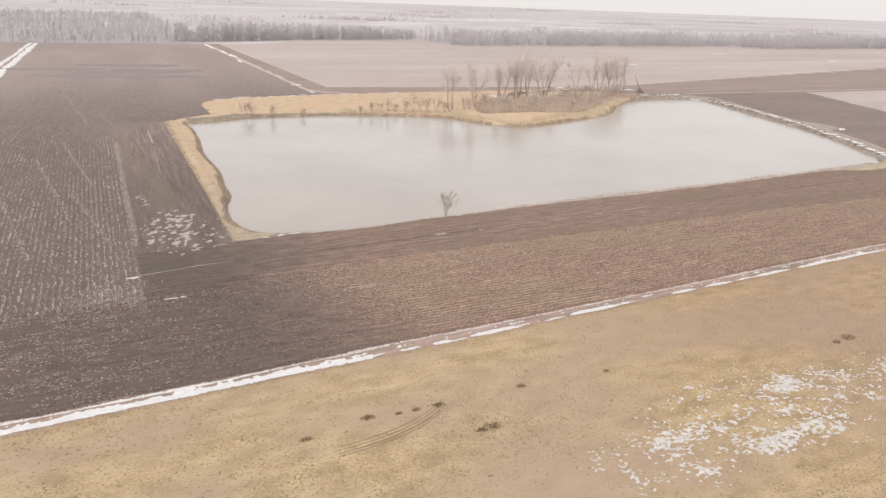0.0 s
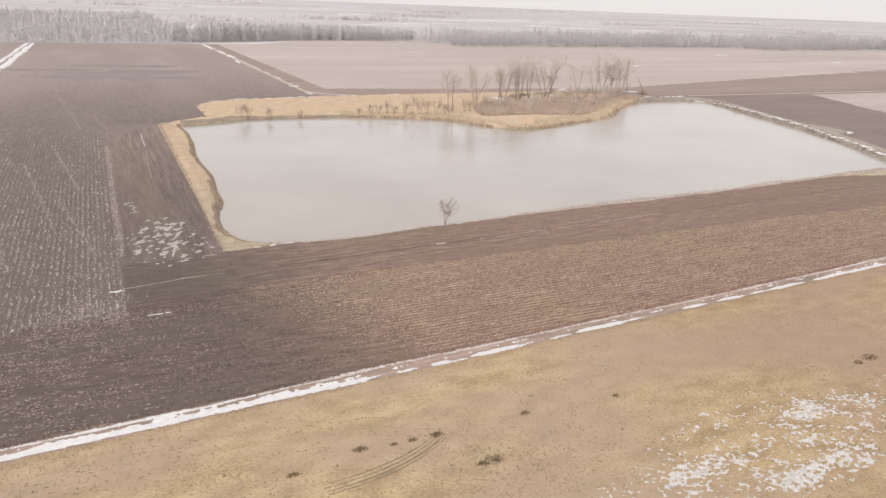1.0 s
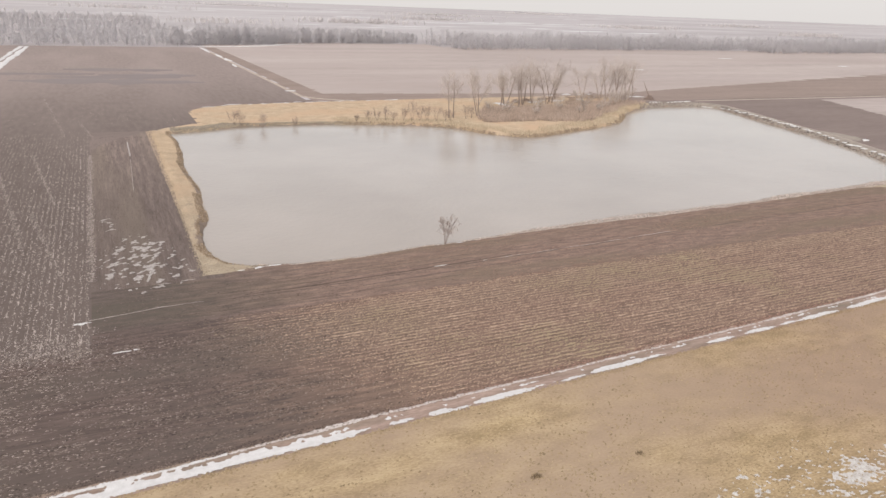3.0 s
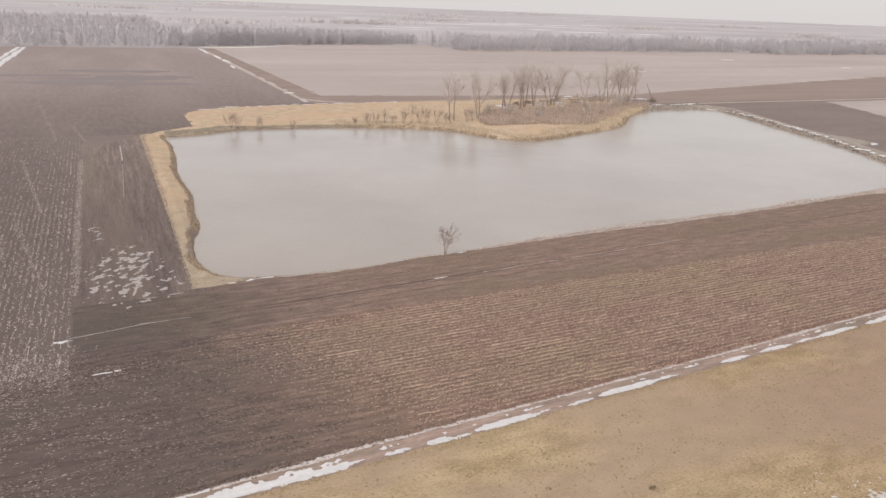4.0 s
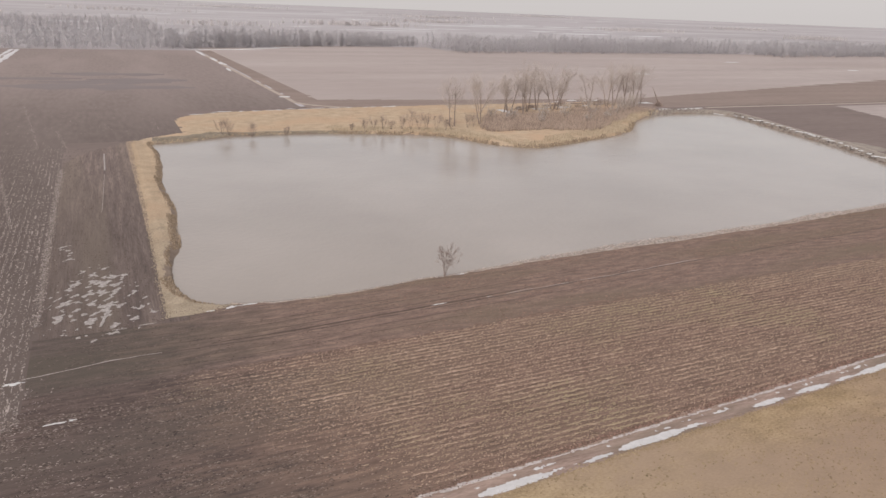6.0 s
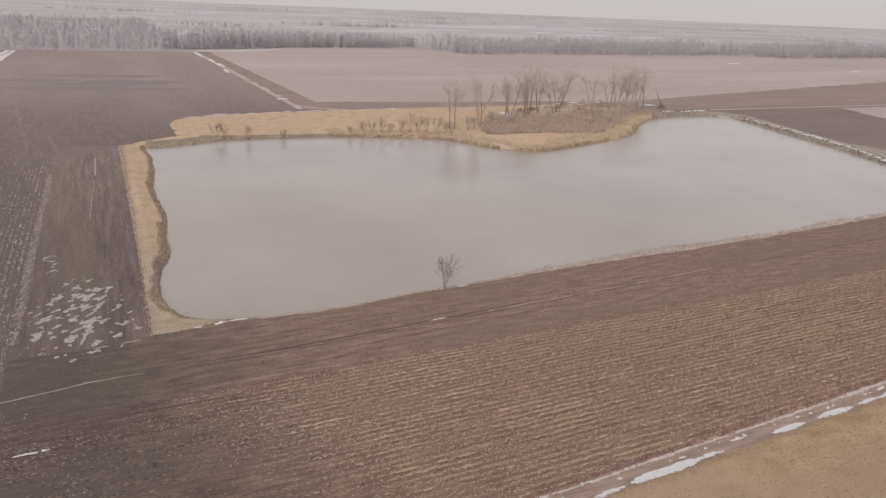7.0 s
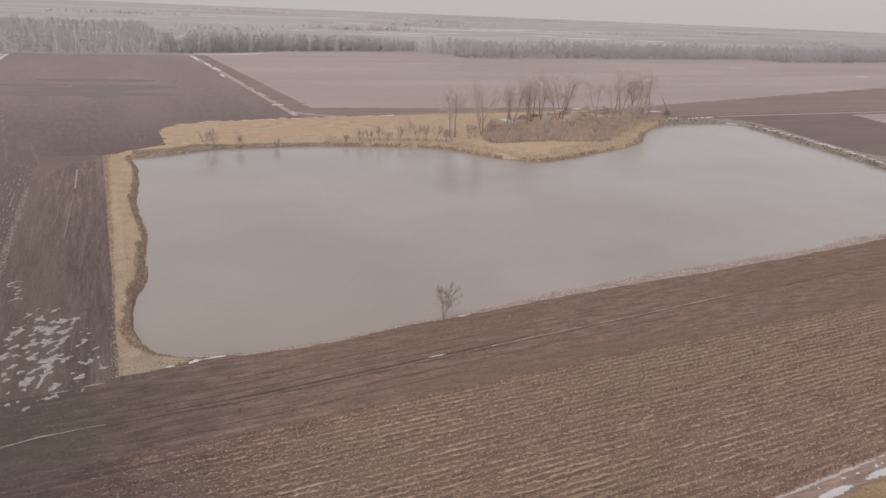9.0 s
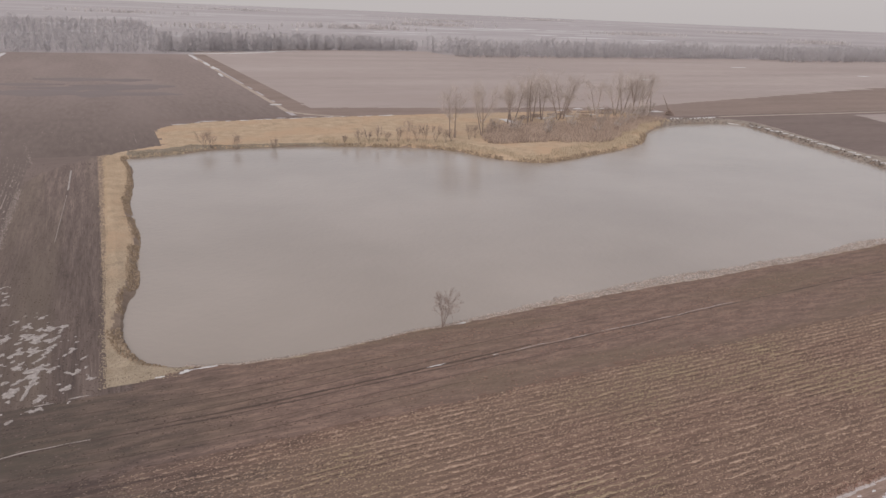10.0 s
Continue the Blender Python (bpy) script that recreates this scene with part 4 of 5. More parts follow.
# ---- trees ----
def tubes(parts, sides):
    """Open tapered tubes from rows of (p0, p1, r0, r1)."""
    p0, p1 = np.array([q[0] for q in parts], float), np.array([q[1] for q in parts], float)
    r0, r1 = np.array([q[2] for q in parts])[:, None, None], np.array([q[3] for q in parts])[:, None, None]
    way = p1 - p0
    way /= np.linalg.norm(way, axis=1)[:, None] + 1e-9
    ref = np.where(np.abs(way[:, 2:]) > 0.9, [[1.0, 0, 0]], [[0, 0, 1.0]])
    x = np.cross(way, ref)
    x /= np.linalg.norm(x, axis=1)[:, None] + 1e-9
    y = np.cross(way, x)
    a = np.linspace(0, 2 * np.pi, sides, endpoint=False)[None, :, None]
    ring0 = p0[:, None] + r0 * (np.cos(a) * x[:, None] + np.sin(a) * y[:, None])
    ring1 = p1[:, None] + r1 * (np.cos(a) * x[:, None] + np.sin(a) * y[:, None])
    verts = np.concatenate([ring0, ring1], 1).reshape(-1, 3)
    k = np.arange(sides)
    quad = np.stack([k, (k + 1) % sides, sides + (k + 1) % sides, sides + k], -1)
    faces = (quad[None] + 2 * sides * np.arange(len(parts))[:, None, None]).reshape(-1, 4)
    return verts, faces


def grow(g, out, p, way, length, radius, level, most, rise, wander, counts):
    """One limb and what branches from it; out has a list for each level."""
    bits = 6 if level == 0 else 3 if level < most else 1
    spine, q, d = [p], np.array(p, float), np.array(way, float)
    for k in range(bits):
        d = d + g.normal(0, wander if level == 0 else 0.13, 3) + np.array([0, 0, rise * (0.25 if level else 0.12)])
        d /= np.linalg.norm(d)
        r0, r1 = radius * (1 - 0.85 * k / bits), radius * (1 - 0.85 * (k + 1) / bits)
        n = q + d * length / bits
        out[level].append((q, n, r0, r1))
        q = n
        spine.append(q)
    if level == most:
        return
    for _ in range(counts[level]):
        s = g.uniform(0.33 if level == 0 else 0.15, 1.0)
        k = min(int(s * bits), bits - 1)
        start = np.array(spine[k]) + (np.array(spine[k + 1]) - np.array(spine[k])) * (s * bits - k)
        along = np.array(spine[k + 1]) - np.array(spine[k])
        along /= np.linalg.norm(along)
        out_way = g.normal(0, 1, 3)
        out_way -= out_way @ along * along
        out_way /= np.linalg.norm(out_way)
        tilt = g.uniform(0.4, 0.85)
        new_way = along * math.cos(tilt) + out_way * math.sin(tilt) + np.array([0, 0, rise])
        new_way /= np.linalg.norm(new_way)
        share = g.uniform(0.28, 0.50) * (1.3 - 0.6 * s) if level == 0 else g.uniform(0.35, 0.6)
        grow(g, out, start, new_way, length * share, max(radius * (1 - 0.8 * s) * 0.4, 0.012), level + 1, most, rise, wander, counts)


def bare_tree(name, u, v, height, seed, stems=1, girth=0.22, most=3, rise=0.22, label="", category="tree", group="", twig=None, spread=0.25, wander=0.04, thin=0.009, counts=(20, 11, 9)):
    g = np.random.default_rng(seed)
    root = tagged(new(name), label, category, group)
    root.matrix_world = place(u, v, float(ground_z(u, v)), g.uniform(0, 360))
    crown = []
    first = g.uniform(0, 6.28)
    for s in range(stems):
        out = [[] for _ in range(most + 1)]
        a = first + 6.28 * s / stems + g.normal(0, 0.3)
        lean = spread * (0.15 if stems == 1 else 1.0)
        way = np.array([math.cos(a) * lean, math.sin(a) * lean, 1.0])
        foot = np.array([math.cos(a), math.sin(a), 0]) * (0.0 if stems == 1 else girth * 1.1) - np.array([0, 0, 0.15])
        grow(g, out, foot, way / np.linalg.norm(way), height * g.uniform(0.8, 0.98), girth * g.uniform(0.8, 1.05), 0, most, rise, wander, counts)
        v0, f0 = tubes(out[0], 7)
        fast_mesh("trunk", v0, f0, BARK, smooth=True, parent=root)
        crown += [q for level in out[1:] for q in level]
    crown = [(a, b, max(r, thin), max(s, thin * 0.7)) for a, b, r, s in crown]
    v2, f2 = tubes(crown, 3)
    tagged(fast_mesh("crown", v2, f2, twig or HAZED_TWIG, parent=root), kind="stuff")
    return root


GROVE = "bare trees on the spit"
for k, (u, v, h, stems, girth) in enumerate([(100.9, 130.2, 15.5, 1, 0.22), (102.6, 130.0, 15, 1, 0.24), (113.6, 132.6, 14, 2, 0.26), (133, 150, 13, 2, 0.22), (137.4, 153.5, 15, 2, 0.26), (142.2, 150.8, 16.5, 2, 0.28), (140, 160, 14, 1, 0.24),
                                              (147.5, 157, 15, 2, 0.26), (154.3, 160.5, 16, 2, 0.28), (160.0, 158, 14, 2, 0.24), (163.8, 160.8, 16, 2, 0.3), (168, 166, 14, 1, 0.26), (126, 156, 12, 2, 0.2),
                                              (193, 166, 13, 2, 0.24), (198.4, 168, 14.5, 2, 0.28), (203, 165, 15, 2, 0.26), (206.2, 171, 15.5, 2, 0.28), (212.5, 171, 15.5, 2, 0.28), (217.5, 173, 15, 1, 0.26), (188, 172, 11.5, 2, 0.2)]):
    bare_tree("bare_tree", u, v, h, 200 + k, stems, girth, 3, 0.09, "tall leafless grey tree on the grassy spit, twigs paled for haze", "tree", GROVE, spread=0.26, thin=0.007, counts=(17, 9, 6))
SHRUBS = "leafless shrubs along the far shore"
for k, (u, v, h) in enumerate([(26.6, 130.4, 4.6), (28.4, 129.8, 3.8), (34.8, 128.6, 4.2), (45.0, 127.9, 3.6), (66, 129.2, 2.4), (70.4, 129.0, 3.4), (73.5, 129.2, 3.8), (76.2, 128.6, 4.4), (79, 128.2, 2.8), (82.6, 127.8, 4.6), (85.4, 127.0, 6.2), (88, 126.4, 4.8), (90.4, 125.4, 5.2), (93, 124.0, 5.4), (95.8, 122.4, 4.2), (98.6, 124.5, 3.2), (106, 126.7, 4.4), (109, 128.5, 4.0)]):
    bare_tree("bare_shrub", u, v, h, 300 + k, 5, 0.05, 2, 0.25, "leafless dark shrub at the pond's edge", "shrub", SHRUBS, twig=SHRUB_TWIG, spread=0.34, wander=0.08, thin=0.012, counts=(9, 6, 5))
for k, (u, v, h) in enumerate([(177, 151, 5), (183, 143, 5.5), (166, 140, 4.2), (171, 150, 5.2), (152, 138, 4.5), (186, 155, 6), (192, 148, 5.5), (146, 143, 4), (160, 148, 5), (123, 141, 4.5), (128, 136, 3.8), (198, 156, 6), (180, 164, 5.5), (150, 148, 5.5),
                               (176, 138, 4.6), (188, 149, 5.6), (194, 158, 6.2), (202, 160, 6), (208, 163, 5.6), (168, 132, 3.8), (156, 128, 3.6), (140, 134, 3.8), (132, 142, 4.4), (136, 128, 3.4)]):
    bare_tree("bare_shrub", u, v, h, 340 + k, 5, 0.05, 2, 0.2, "leafless bushy shrub on the grassy spit", "shrub", "leafless shrubs on the spit", spread=0.5, wander=0.08, thin=0.018, counts=(10, 7, 5))
bare_tree("bare_sapling", 38.6, 1.2, 4.6, 352, 4, 0.055, 3, 0.06, "leafless brown sapling on the pond bank", "tree", twig=SAPLING, spread=0.22, wander=0.06, thin=0.006, counts=(9, 5, 4))


# ---- far woods ----
def wood(name, u, v, height, limbs, mat, label, width=0.2):
    """Many bare trees in one mesh: a tapered trunk and thin limbs fanning up from it."""
    n = len(u)
    z = ground_z(u, v)
    m = limbs
    t = RNG.uniform(0.03, 0.8, (n, m))
    a = RNG.uniform(0, 2 * np.pi, (n, m))
    reach = height[:, None] * RNG.uniform(0.12, 0.42, (n, m)) * (1.25 - 0.8 * t)
    t[:, 0], reach[:, 0] = 0.0, 0.3
    p0 = np.stack([u[:, None] + 0 * t, v[:, None] + 0 * t, z[:, None] + t * height[:, None]], -1)
    rise = RNG.uniform(0.25, 1.3, (n, m)) * reach
    rise[:, 0] = height * 0.95
    p1 = p0 + np.stack([np.cos(a) * reach, np.sin(a) * reach, rise], -1)
    w = np.full((n, m), width) * RNG.uniform(0.6, 1.3, (n, m))
    w[:, 0] = 0.3
    b = RNG.uniform(0, 2 * np.pi, (n, m))
    off = np.stack([np.cos(b) * w / 2, np.sin(b) * w / 2, 0 * w], -1)
    up = np.stack([0 * w, 0 * w, w * 0.6], -1)
    verts = to_world(np.stack([p0 - off, p0 + off, p0 + up, p1], 2).reshape(-1, 3))
    k = 4 * np.arange(n * m)[:, None, None]
    faces = (np.array([[0, 1, 3], [1, 2, 3], [2, 0, 3]])[None] + k).reshape(-1, 3)
    return fast_mesh(name, verts, faces, mat, label, "woods", "stuff")


def belt(count, u0, u1, front, depth, seed):
    g = np.random.default_rng(seed)
    u = g.uniform(u0, u1, count)
    v = np.interp(u, *zip(*front)) + depth * g.random(count) ** 1.3
    return u, v


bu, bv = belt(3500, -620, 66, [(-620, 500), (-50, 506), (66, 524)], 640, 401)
wood("far_woods", bu, bv, RNG.uniform(8, 12, len(bu)) * (0.85 + 0.3 * vnoise(bu * 0.02, bv * 0.02, 61)), 36, HAZED_WOODS, "leafless woods at the fields' end, greyed for haze", 0.26)
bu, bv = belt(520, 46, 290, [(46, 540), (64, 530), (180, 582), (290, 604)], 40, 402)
wood("far_woods", bu, bv, RNG.uniform(10, 17, len(bu)) * (0.7 + 0.6 * vnoise(bu * 0.03, bv * 0.02, 62)), 54, HAZED_WOODS, "leafless tree belt behind harvested field, greyed for haze", 0.24)
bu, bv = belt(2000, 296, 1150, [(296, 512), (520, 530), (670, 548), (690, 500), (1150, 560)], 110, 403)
wood("far_woods", bu, bv, RNG.uniform(11, 18, len(bu)) * (0.75 + 0.5 * vnoise(bu * 0.02, bv * 0.02, 63)), 42, HAZED_WOODS, "leafless tree belt behind harvested field, greyed for haze", 0.26)
# scattered copses farther out
g0 = np.random.default_rng(404)
fu, fv = [], []
for cu0, cv0, n in [(152, 1050, 45), (-300, 1300, 90), (430, 1200, 110), (700, 1500, 80), (1150, 1300, 90), (1500, 1100, 80), (60, 1700, 60), (900, 1900, 90), (1900, 1700, 90), (400, 2300, 80), (-700, 1500, 80), (1700, 2600, 90)]:
    fu.append(g0.normal(cu0, 30 + 0.02 * cv0, 2 * n))
    fv.append(g0.normal(cv0, 14, 2 * n))
fu, fv = np.concatenate(fu), np.concatenate(fv)
wood("distant_copses", fu, fv, g0.uniform(6, 11, len(fu)), 14, HAZED_COPSE, "distant copses in flat farmland, paled for haze", 0.9)

# ---- far snow: drifts along lanes, and scattered ones deepened to show in the camera's view ----
FAR = "old snow on distant fields"
g1 = np.random.default_rng(405)
for u, v, a, b, t in [(335, 314, 14, 7, 0), (537, 427, 16, 6, 5), (591, 342, 14, 5, 0), (64.5, 480, 3, 46, 0), (65.6, 420, 2.6, 30, 0), (66.0, 388, 3.2, 24, 0), (63.0, 345, 2, 18, 0), (65, 216, 4.5, 2.4, 0), (118, 540, 40, 4, 28),
                      (150, 566, 30, 3, 24), (90, 524, 44, 3, 4)]:
    snow_patch(u, v, a, b, t, g1.integers(1000), 0.25, "long drift of old snow beside fields", FAR)
for k, (u0, u1, w) in enumerate([(-57.5, -53.5, 3.4), (-62.5, -57.0, 2.6)]):
    vs = np.arange(235, 500, 2.5)
    us = u0 + (u1 - u0) * (vs - 235) / 265 + 1.6 * (fbm(vs * 0.05, vs * 0, 410 + k) - 0.5)
    ribbon("snow_bank", np.stack([us, vs], -1), w * (0.5 + fbm(vs * 0.08, vs * 0, 420 + k)), SNOW, "long snow bank beside a field lane", "snow", "snow banks along the field lane", lift=0.1, crown=0.2, seed=430 + k)
for k in range(46):
    v = g1.uniform(760, 2600)
    u = g1.uniform(-0.55, 0.95) * v
    snow_patch(u, v, g1.uniform(40, 150), g1.uniform(14, 60) * v / 1500, g1.uniform(-4, 4), 500 + k, 0.4, "wide drift of old snow on distant farmland", FAR, FAR_SNOW)
for k, (u, v, a, b) in enumerate([(139.5, 160, 4.0, 13), (138.5, 151.5, 7, 7), (157.5, 164.5, 6, 2.6), (190, 187.5, 5, 3), (171.5, 167.6, 6, 3), (220.5, 174.5, 10, 3.4), (200, 186.2, 12, 3.2), (164, 168, 2.2, 2.2), (180, 184, 6, 2), (152, 168, 3, 2), (185, 170.5, 4, 1.6)]):
    snow_patch(u, v, a, b, 0, 560 + k, 0.2, "patch of old snow among bare trees", "snow on the spit")
# along the grass edge north of the pond
for k in range(16):
    u = 24 + k * 5.2 + g1.uniform(-2, 2)
    snow_patch(u, float(np.interp(u, [22, 34, 75, 116], [170, 176, 180, 181.5])) + g1.normal(0, 0.5), g1.uniform(1.5, 5.5), g1.uniform(0.6, 1.6), 0, 580 + k, 0.08, "thin snow along the grass edge", "snow on the grass edge")


# ---- the rubble shore on the dyke ----
def rubble(points, per_metre, name, label, size=(0.35, 1.1), spread=1.5):
    verts, faces = [], []
    g = np.random.default_rng(601)
    p = np.array(points, float)
    for (au, av), (cu1, cv1) in zip(p[:-1], p[1:]):
        far = math.hypot(cu1 - au, cv1 - av)
        for _ in range(int(far * per_metre)):
            t = g.random()
            u, v = au + (cu1 - au) * t + g.normal(0, spread), av + (cv1 - av) * t + g.normal(0, spread)
            s = g.uniform(*size)
            z = float(ground_z(u, v)) + s * 0.15
            k = len(verts)
            ring_pts = [(math.cos(q * 1.2566 + g.uniform(-0.3, 0.3)), math.sin(q * 1.2566 + g.uniform(-0.3, 0.3))) for q in range(5)]
            for h, w in ((-0.35, 1.0), (0.15, 0.85)):
                verts += [(u + s * 0.5 * w * x * g.uniform(0.8, 1.2), v + s * 0.5 * w * y * g.uniform(0.8, 1.2), z + h * s) for x, y in ring_pts]
            verts.append((u + g.normal(0, 0.1) * s, v + g.normal(0, 0.1) * s, z + s * g.uniform(0.3, 0.5)))
            for q in range(5):
                r = (q + 1) % 5
                faces += [(k + q, k + r, k + 5 + r), (k + q, k + 5 + r, k + 5 + q), (k + 5 + q, k + 5 + r, k + 10)]
    return fast_mesh(name, to_world(verts), faces, ROCK_PILE, label, "rocks", "stuff")


ROCK_PILE = material("rubble_stone", [(0.10, 0.085, 0.076), (0.18, 0.152, 0.136), (0.27, 0.235, 0.212)], scale=0.3, fine=6, per_island=0.6)
DYKE_LINE = [(196, 142), (213, 146.5), (232, 145), (234.8, 132), (224, 102), (212.4, 67), (195.5, 32), (181, 14)]
rubble(DYKE_LINE, 6.0, "shore_rubble", "grey rubble stones along the dyke's waterline", (0.25, 0.7), 0.9)
rubble([(198, 143.0), (212, 147.5), (226, 148.5)], 8.0, "rubble_heap", "grey heap of rubble at the spit's end", (0.35, 0.85), 1.3)
for k, (u, v, a, b, t) in enumerate([(226, 149, 13, 2.6, 10), (214, 150, 8, 2.4, 0), (234.5, 141.5, 9, 3.2, 110), (222, 55.5, 4.5, 2.0, 30)]):
    snow_patch(u - 1.2, v + 0.4, a, b, t, 620 + k, 0.3, "old snow caught among shore stones", "snow along the dyke")
g2 = np.random.default_rng(640)
way = np.array([(234.5, 136), (224.4, 102), (212.8, 67), (196, 32), (184, 14)], float)
for k, (t0, long) in enumerate(zip(np.cumsum(g2.uniform(2.9, 5.4, 34)), g2.uniform(1.2, 3.8, 34))):
    leg = np.concatenate([[0], np.cumsum(np.linalg.norm(np.diff(way, axis=0), axis=1))])
    if t0 > leg[-1]:
        break
    u, v = (float(np.interp(t0, leg, way[:, c])) for c in (0, 1))
    snow_patch(u + 1.1 + g2.normal(0, 0.35), v - 0.3, long, g2.uniform(0.7, 1.5), 110 + g2.normal(0, 4), 650 + k, 0.25, "old snow caught among shore stones", "snow along the dyke")
# the pale wheel line along the dyke's back
line = np.array([(240, 138), (229.8, 104), (219.5, 69), (203, 32), (192, 16)], float)
ts = np.linspace(0, 1, 90)
leg = np.linspace(0, 1, len(line))
ribbon("dyke_track", np.stack([np.interp(ts, leg, line[:, 0]), np.interp(ts, leg, line[:, 1])], -1), 1.2 * (0.5 + fbm(ts * 30, ts * 0, 661)), LANE, "pale worn wheel line along the dyke", "track", lift=0.04, crown=0.02, seed=662, kind="structure")

# ---- banks: reeds, brush and weeds ----
ru, rv = RNG.uniform(100, 204, 38000), RNG.uniform(108, 159, 38000)
rd = shore_distance(ru, rv)
front = np.interp(ru, [104, 110, 150, 160, 175, 190], [122, 116, 113, 121, 131, 142]) + 5 * (vnoise(ru * 0.2, rv * 0.2, 69) - 0.5)
mask = (rv > front) & (rd > 3) & (ru > 103 + 0.55 * (rv - 116) + 5 * vnoise(ru * 0.2, rv * 0.2, 68)) & (rv < np.where(ru > 168, 158, 150)) & (fbm(ru * 0.08, rv * 0.08, 65) > 0.30)
ru, rv = ru[mask], rv[mask]
blades("brush_thicket", ru, rv, RNG.uniform(0.10, 0.26, len(ru)), RNG.uniform(0.6, 2.1, len(ru)), REED, "dense red-brown leafless brush on the spit", "brush")
ru, rv = RNG.uniform(60, 205, 42000), RNG.uniform(86, 150, 42000)
rd = shore_distance(ru, rv)
mask = (rd > 0.4) & (rd < 10) & (fbm(ru * 0.15, rv * 0.15, 66) > 0.33)
ru, rv = ru[mask], rv[mask]
blades("reed_belt", ru, rv, RNG.uniform(0.10, 0.22, len(ru)), RNG.uniform(0.3, 1.1, len(ru)), REEDS, "belt of dry grey-tan reeds on the shore", "reeds")
ru, rv = RNG.uniform(60, 178, 30000), RNG.uniform(84, 132, 30000)
rd = shore_distance(ru, rv)
mask = (rd > -0.7) & (rd < 1.2) & (fbm(ru * 0.25, rv * 0.25, 67) > 0.4)
ru, rv = ru[mask], rv[mask]
clumps("shore_weeds", ru, rv, RNG.uniform(0.5, 1.1, len(ru)), RNG.uniform(0.2, 0.7, len(ru)), BANK_WEED, "brown tussocks at the water's edge", "weeds")
# west bank: tan grass, dark bank face and hanging weeds
gu, gv = RNG.uniform(0.0, 7, 14000), RNG.uniform(-0.5, 123, 14000)
gd = shore_distance(gu, gv)
mask = (gd > 1.2) & (gu > 0.15)
clumps("bank_grass", gu[mask], gv[mask], RNG.uniform(0.15, 0.35, mask.sum()), RNG.uniform(0.04, 0.12, mask.sum()), BANK_TUFT, "dry tan grass on the pond's west bank", "grass")
mask = (gd > -0.1) & (gd < 0.5 + 1.7 * fbm(gu * 0.1, gv * 0.10, 67)) & (fbm(gu * 0.3, gv * 0.12, 68) > 0.37)
clumps("bank_weeds", gu[mask], gv[mask], RNG.uniform(0.2, 0.5, mask.sum()), RNG.uniform(0.08, 0.35, mask.sum()), BANK_WEED, "brown weeds on the steep bank face", "weeds")
# far grass
gu, gv = RNG.uniform(17, 205, 27000), RNG.uniform(122, 181, 27000)
gd = shore_distance(gu, gv)
mask = (gd > 1.5) & (gv < np.interp(gu, [16, 18, 22, 34, 75, 116], [160, 165, 170, 176, 180, 181.5]))
clumps("grass_tufts", gu[mask], gv[mask], RNG.uniform(0.3, 0.6, mask.sum()), RNG.uniform(0.05, 0.15, mask.sum()), BANK_TUFT, "rough dry tan grass north of the pond", "grass")
# duller matted grass on the slope along the north-west shore
gu, gv = RNG.uniform(7, 70, 19000), RNG.uniform(120, 138, 19000)
gd = shore_distance(gu, gv)
mask = (gd > 0.2) & (gd < np.interp(gu, [7, 12, 24, 32, 70], [5.0, 7.5, 5.5, 2.6, 1.6]) * (0.75 + 0.5 * vnoise(gu * 0.3, gv * 0.3, 70))) & (gv < np.interp(gu, [4.7, 10.2, 15, 24], [126, 130.6, 133.4, 137]))
clumps("slope_grass", gu[mask], gv[mask], RNG.uniform(0.3, 0.7, mask.sum()), RNG.uniform(0.08, 0.26, mask.sum()), OLIVE, "dull olive grass on the shore slope", "grass")
# grass creeping over the edges of the soil
ev = RNG.uniform(-0.8, 121, 2600)
eu = RNG.normal(0.05, 0.28, 2600) + 0.013 * ev
clumps("edge_grass", eu, ev, RNG.uniform(0.12, 0.4, 2600), RNG.uniform(0.03, 0.12, 2600), BANK_TUFT, "tan grass creeping over the soil edge", "grass")
eu = RNG.uniform(-70, 150, 7000)
ev = track_v(eu) - 1.75 + RNG.normal(0, 0.22, 7000)
clumps("edge_grass", eu, ev, RNG.uniform(0.12, 0.4, 7000), RNG.uniform(0.03, 0.12, 7000), MEADOW_TUFT, "tan grass creeping over the track edge", "grass")
eu = RNG.uniform(-60, 150, 7000)
ev = track_v(eu) + 1.25 + RNG.normal(0, 0.22, 7000)
clumps("edge_clods", eu, ev, RNG.uniform(0.12, 0.35, 7000), RNG.uniform(0.03, 0.1, 7000), CLODS, "dark clods along the track edge", "soil")
# pale dead stems along the south shore and in its shallows
gu = RNG.uniform(8, 178, 19000)
reach = np.clip((gu - 14) / 50, 0.15, 1) * (0.4 + 1.1 * fbm(gu * 0.07, gu * 0, 671))
gv = np.interp(gu, [8, 12, 18, 25, 33, 40, 60, 100, 140, 178], [2.5, 1.6, 0.9, 1.2, 2.2, 2.7, 4.3, 5.9, 8.8, 12.3]) - 0.9 + RNG.random(19000) ** 1.4 * 3.0 * reach
blades("shore_fringe", gu, gv, RNG.uniform(0.16, 0.38, 19000), RNG.uniform(0.06, 0.20, 19000), FRINGE, "pale fringe of dead stems along the shore", "reeds", lean=0.9, z=np.maximum(ground_z(gu, gv), WATER - 0.02))


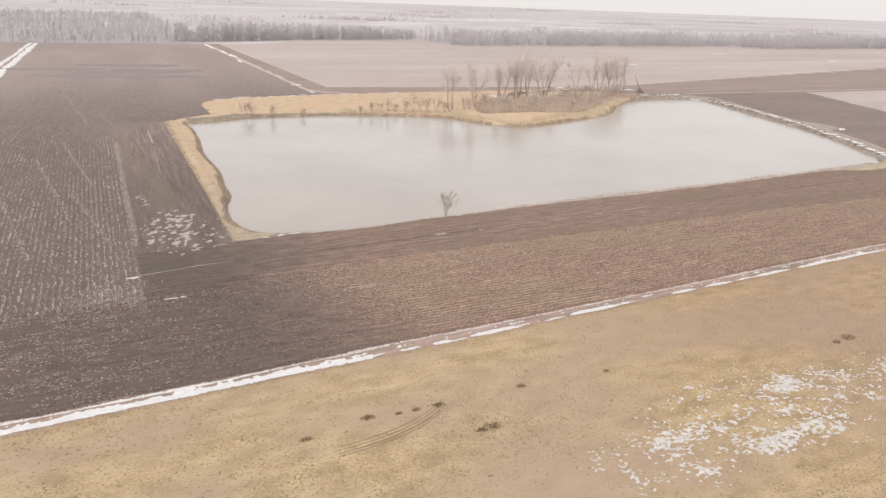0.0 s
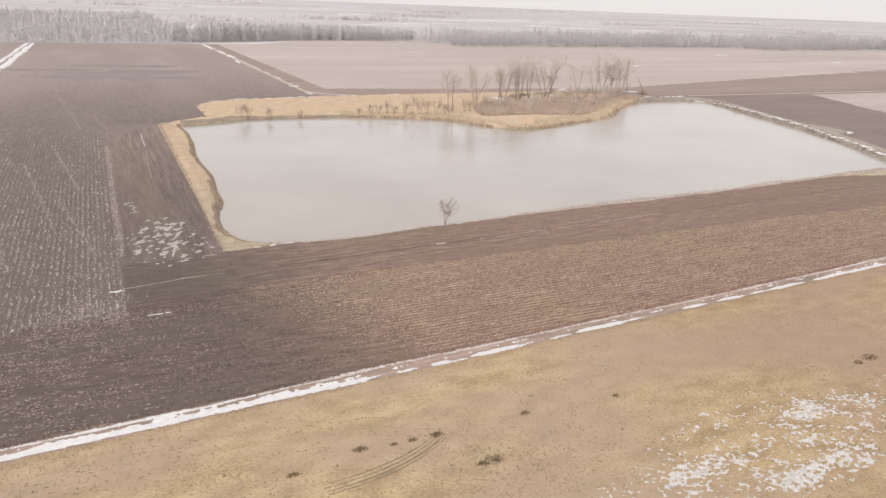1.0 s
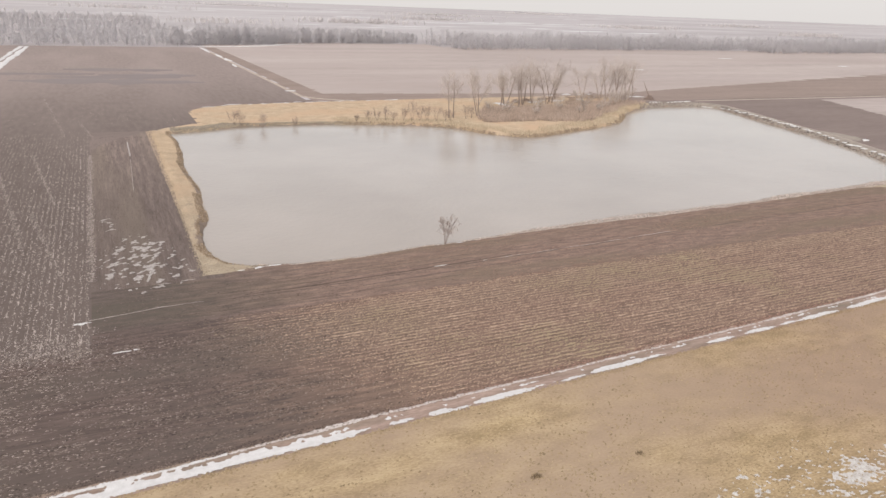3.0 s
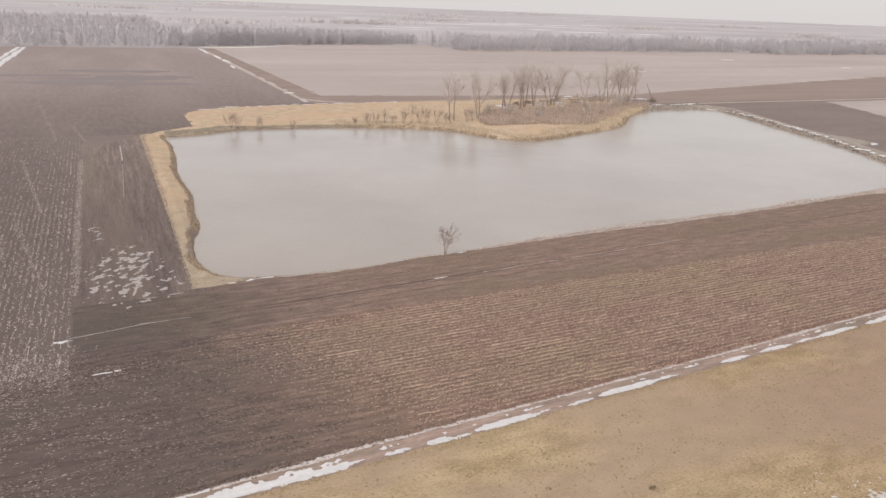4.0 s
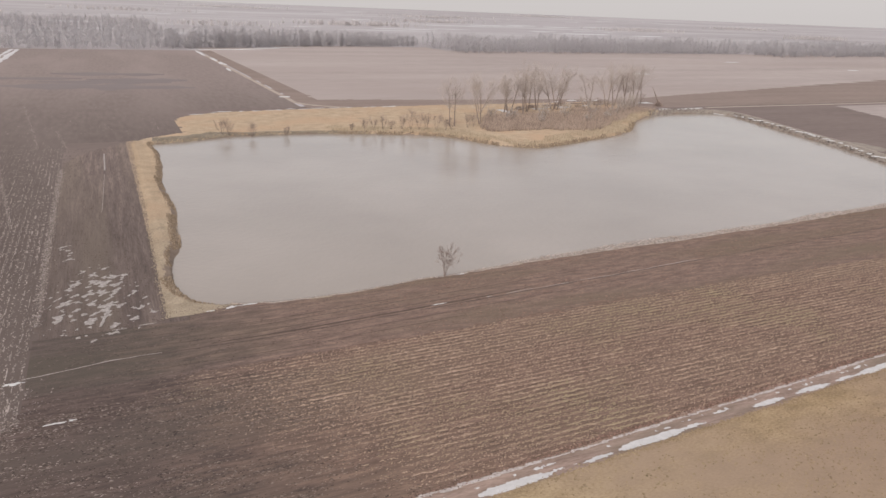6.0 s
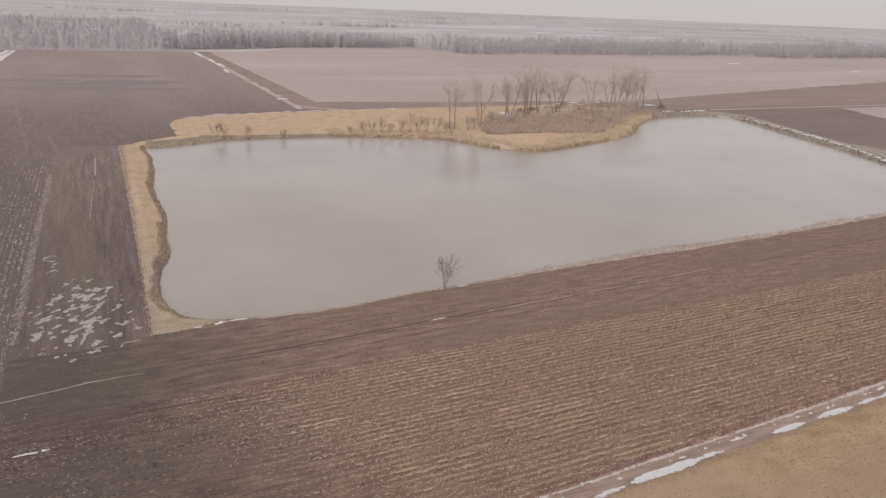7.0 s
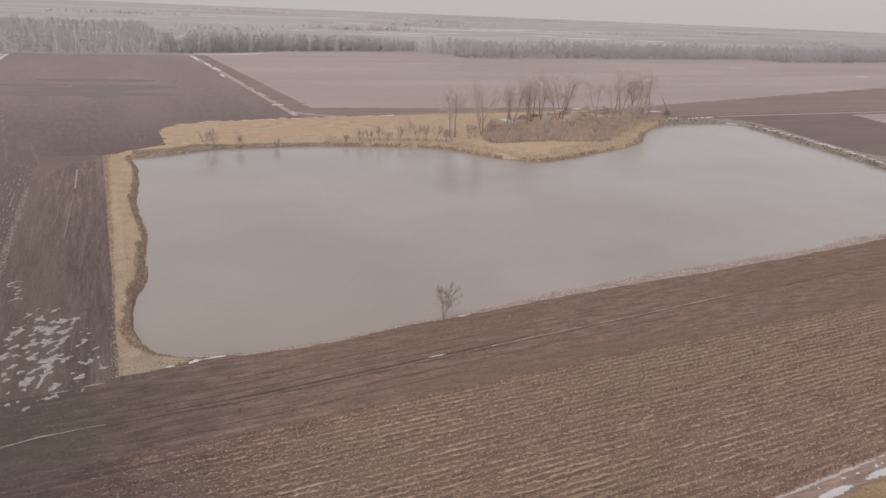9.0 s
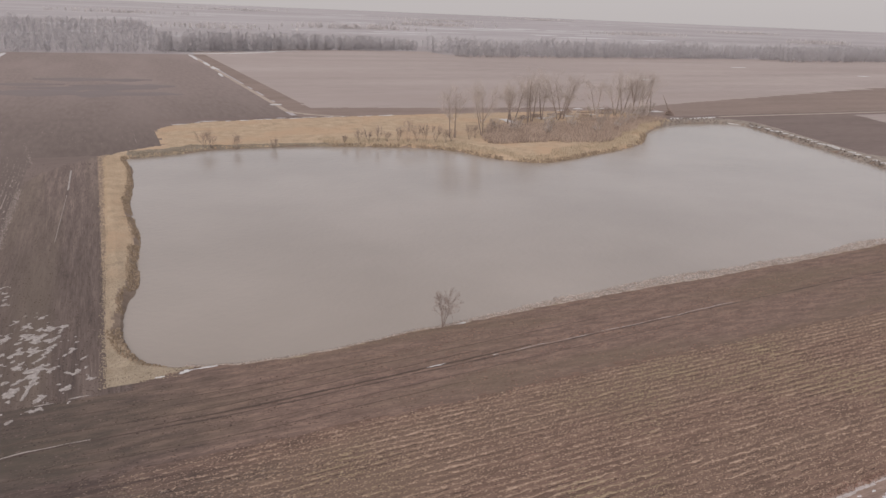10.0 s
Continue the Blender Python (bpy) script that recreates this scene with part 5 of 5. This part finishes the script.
# ---- felled timber, brush heaps and a snag on the spit ----
def brush_heap(u, v, long, wide, high, seed, mat=None, label="heap of dead brush and branches on the spit"):
    g = np.random.default_rng(seed)
    parts = []
    for _ in range(130):
        x, y = g.normal(0, long / 4), g.normal(0, wide / 4)
        top = high * max(0.05, 1 - (2 * x / long) ** 2 - (2 * y / wide) ** 2)
        z = g.uniform(0, top)
        a, s = g.uniform(0, 6.28), g.uniform(0.6, 1.7)
        d = np.array([math.cos(a) * s, math.sin(a) * s, g.normal(0, 0.3)])
        parts.append((np.array([x, y, z]) - d / 2, np.array([x, y, z]) + d / 2, g.uniform(0.03, 0.08), 0.02))
    verts, faces = tubes(parts, 4)
    verts[:, 2] = np.maximum(verts[:, 2], -0.05)
    ob = fast_mesh("brush_heap", verts, faces, mat or SHRUB_TWIG, label, "brush heap", "stuff", "brush heaps on the spit")
    ob.matrix_world = place(u, v, float(ground_z(u, v)))
    return ob


for k, (u, v, a, b, h) in enumerate([(190, 174, 7, 4, 2.4), (196, 173.5, 6, 4, 2.2), (199, 180.5, 7, 4, 2.2), (178, 165.5, 6, 3, 1.8), (221.8, 166, 4, 3, 2.6), (172, 171, 6, 3, 1.8), (155, 167, 5, 3, 1.8), (178, 178, 4, 3, 2.0), (219, 163, 4.5, 3, 2.4), (148, 164, 5, 3, 1.6), (212, 172, 5, 3, 1.4)]):
    brush_heap(u, v, a, b, h, 700 + k)


def log(u, v, long, thick, turn, seed):
    g = np.random.default_rng(seed)
    parts, x = [], -long / 2
    for k in range(5):
        parts.append((np.array([x, 0.06 * g.normal(), thick * 0.45]), np.array([x + long / 5, 0.06 * g.normal(), thick * 0.45]), thick / 2 * (1 - 0.08 * k), thick / 2 * (1 - 0.08 * (k + 1))))
        x += long / 5
    parts.append((np.array([0.1 * long, 0, thick * 0.5]), np.array([0.25 * long, 0.5, thick * 1.6]), 0.09, 0.04))
    verts, faces = tubes(parts, 8)
    ob = fast_mesh("fallen_log", verts, faces, BARK, "fallen grey tree trunk among brush", "log", "", "felled timber on the spit", smooth=True)
    ob.matrix_world = place(u, v, float(ground_z(u, v)), turn)
    return ob


for k, (u, v, a, b, t) in enumerate([(194, 172, 7, 0.6, 8), (185, 176, 6, 0.5, -20), (168, 173, 7, 0.55, 15), (160, 172, 5, 0.5, -8), (203, 176, 6, 0.5, 30)]):
    log(u, v, a, b, t, 720 + k)


def snag(u, v):
    g = np.random.default_rng(731)
    parts, p, d = [], np.array([0, 0, -0.2]), np.array([-0.42, 0.1, 1.0])
    d = d / np.linalg.norm(d)
    for k in range(6):
        q = p + d * 1.55
        parts.append((p, q, 0.34 - 0.045 * k, 0.34 - 0.045 * (k + 1)))
        p, d = q, d + g.normal(0, 0.04, 3)
        d /= np.linalg.norm(d)
    root = tagged(new("dead_snag"), "leaning broken trunk of a dead tree", "tree")
    root.matrix_world = place(u, v, float(ground_z(u, v)), -26.5)
    a, b = tubes(parts, 8)
    fast_mesh("trunk", a, b, BARK, smooth=True, parent=root)
    stubs = [(np.array([-0.9, 0.2, 2.2]), np.array([-0.2, 0.4, 3.6]), 0.1, 0.04), (np.array([-1.7, 0.4, 4.4]), np.array([-2.5, 0.2, 5.2]), 0.09, 0.03)]
    for piece in stubs:
        a, b = tubes([piece], 6)
        fast_mesh("stub", a, b, BARK, smooth=True, parent=root)


snag(220.5, 163.6)
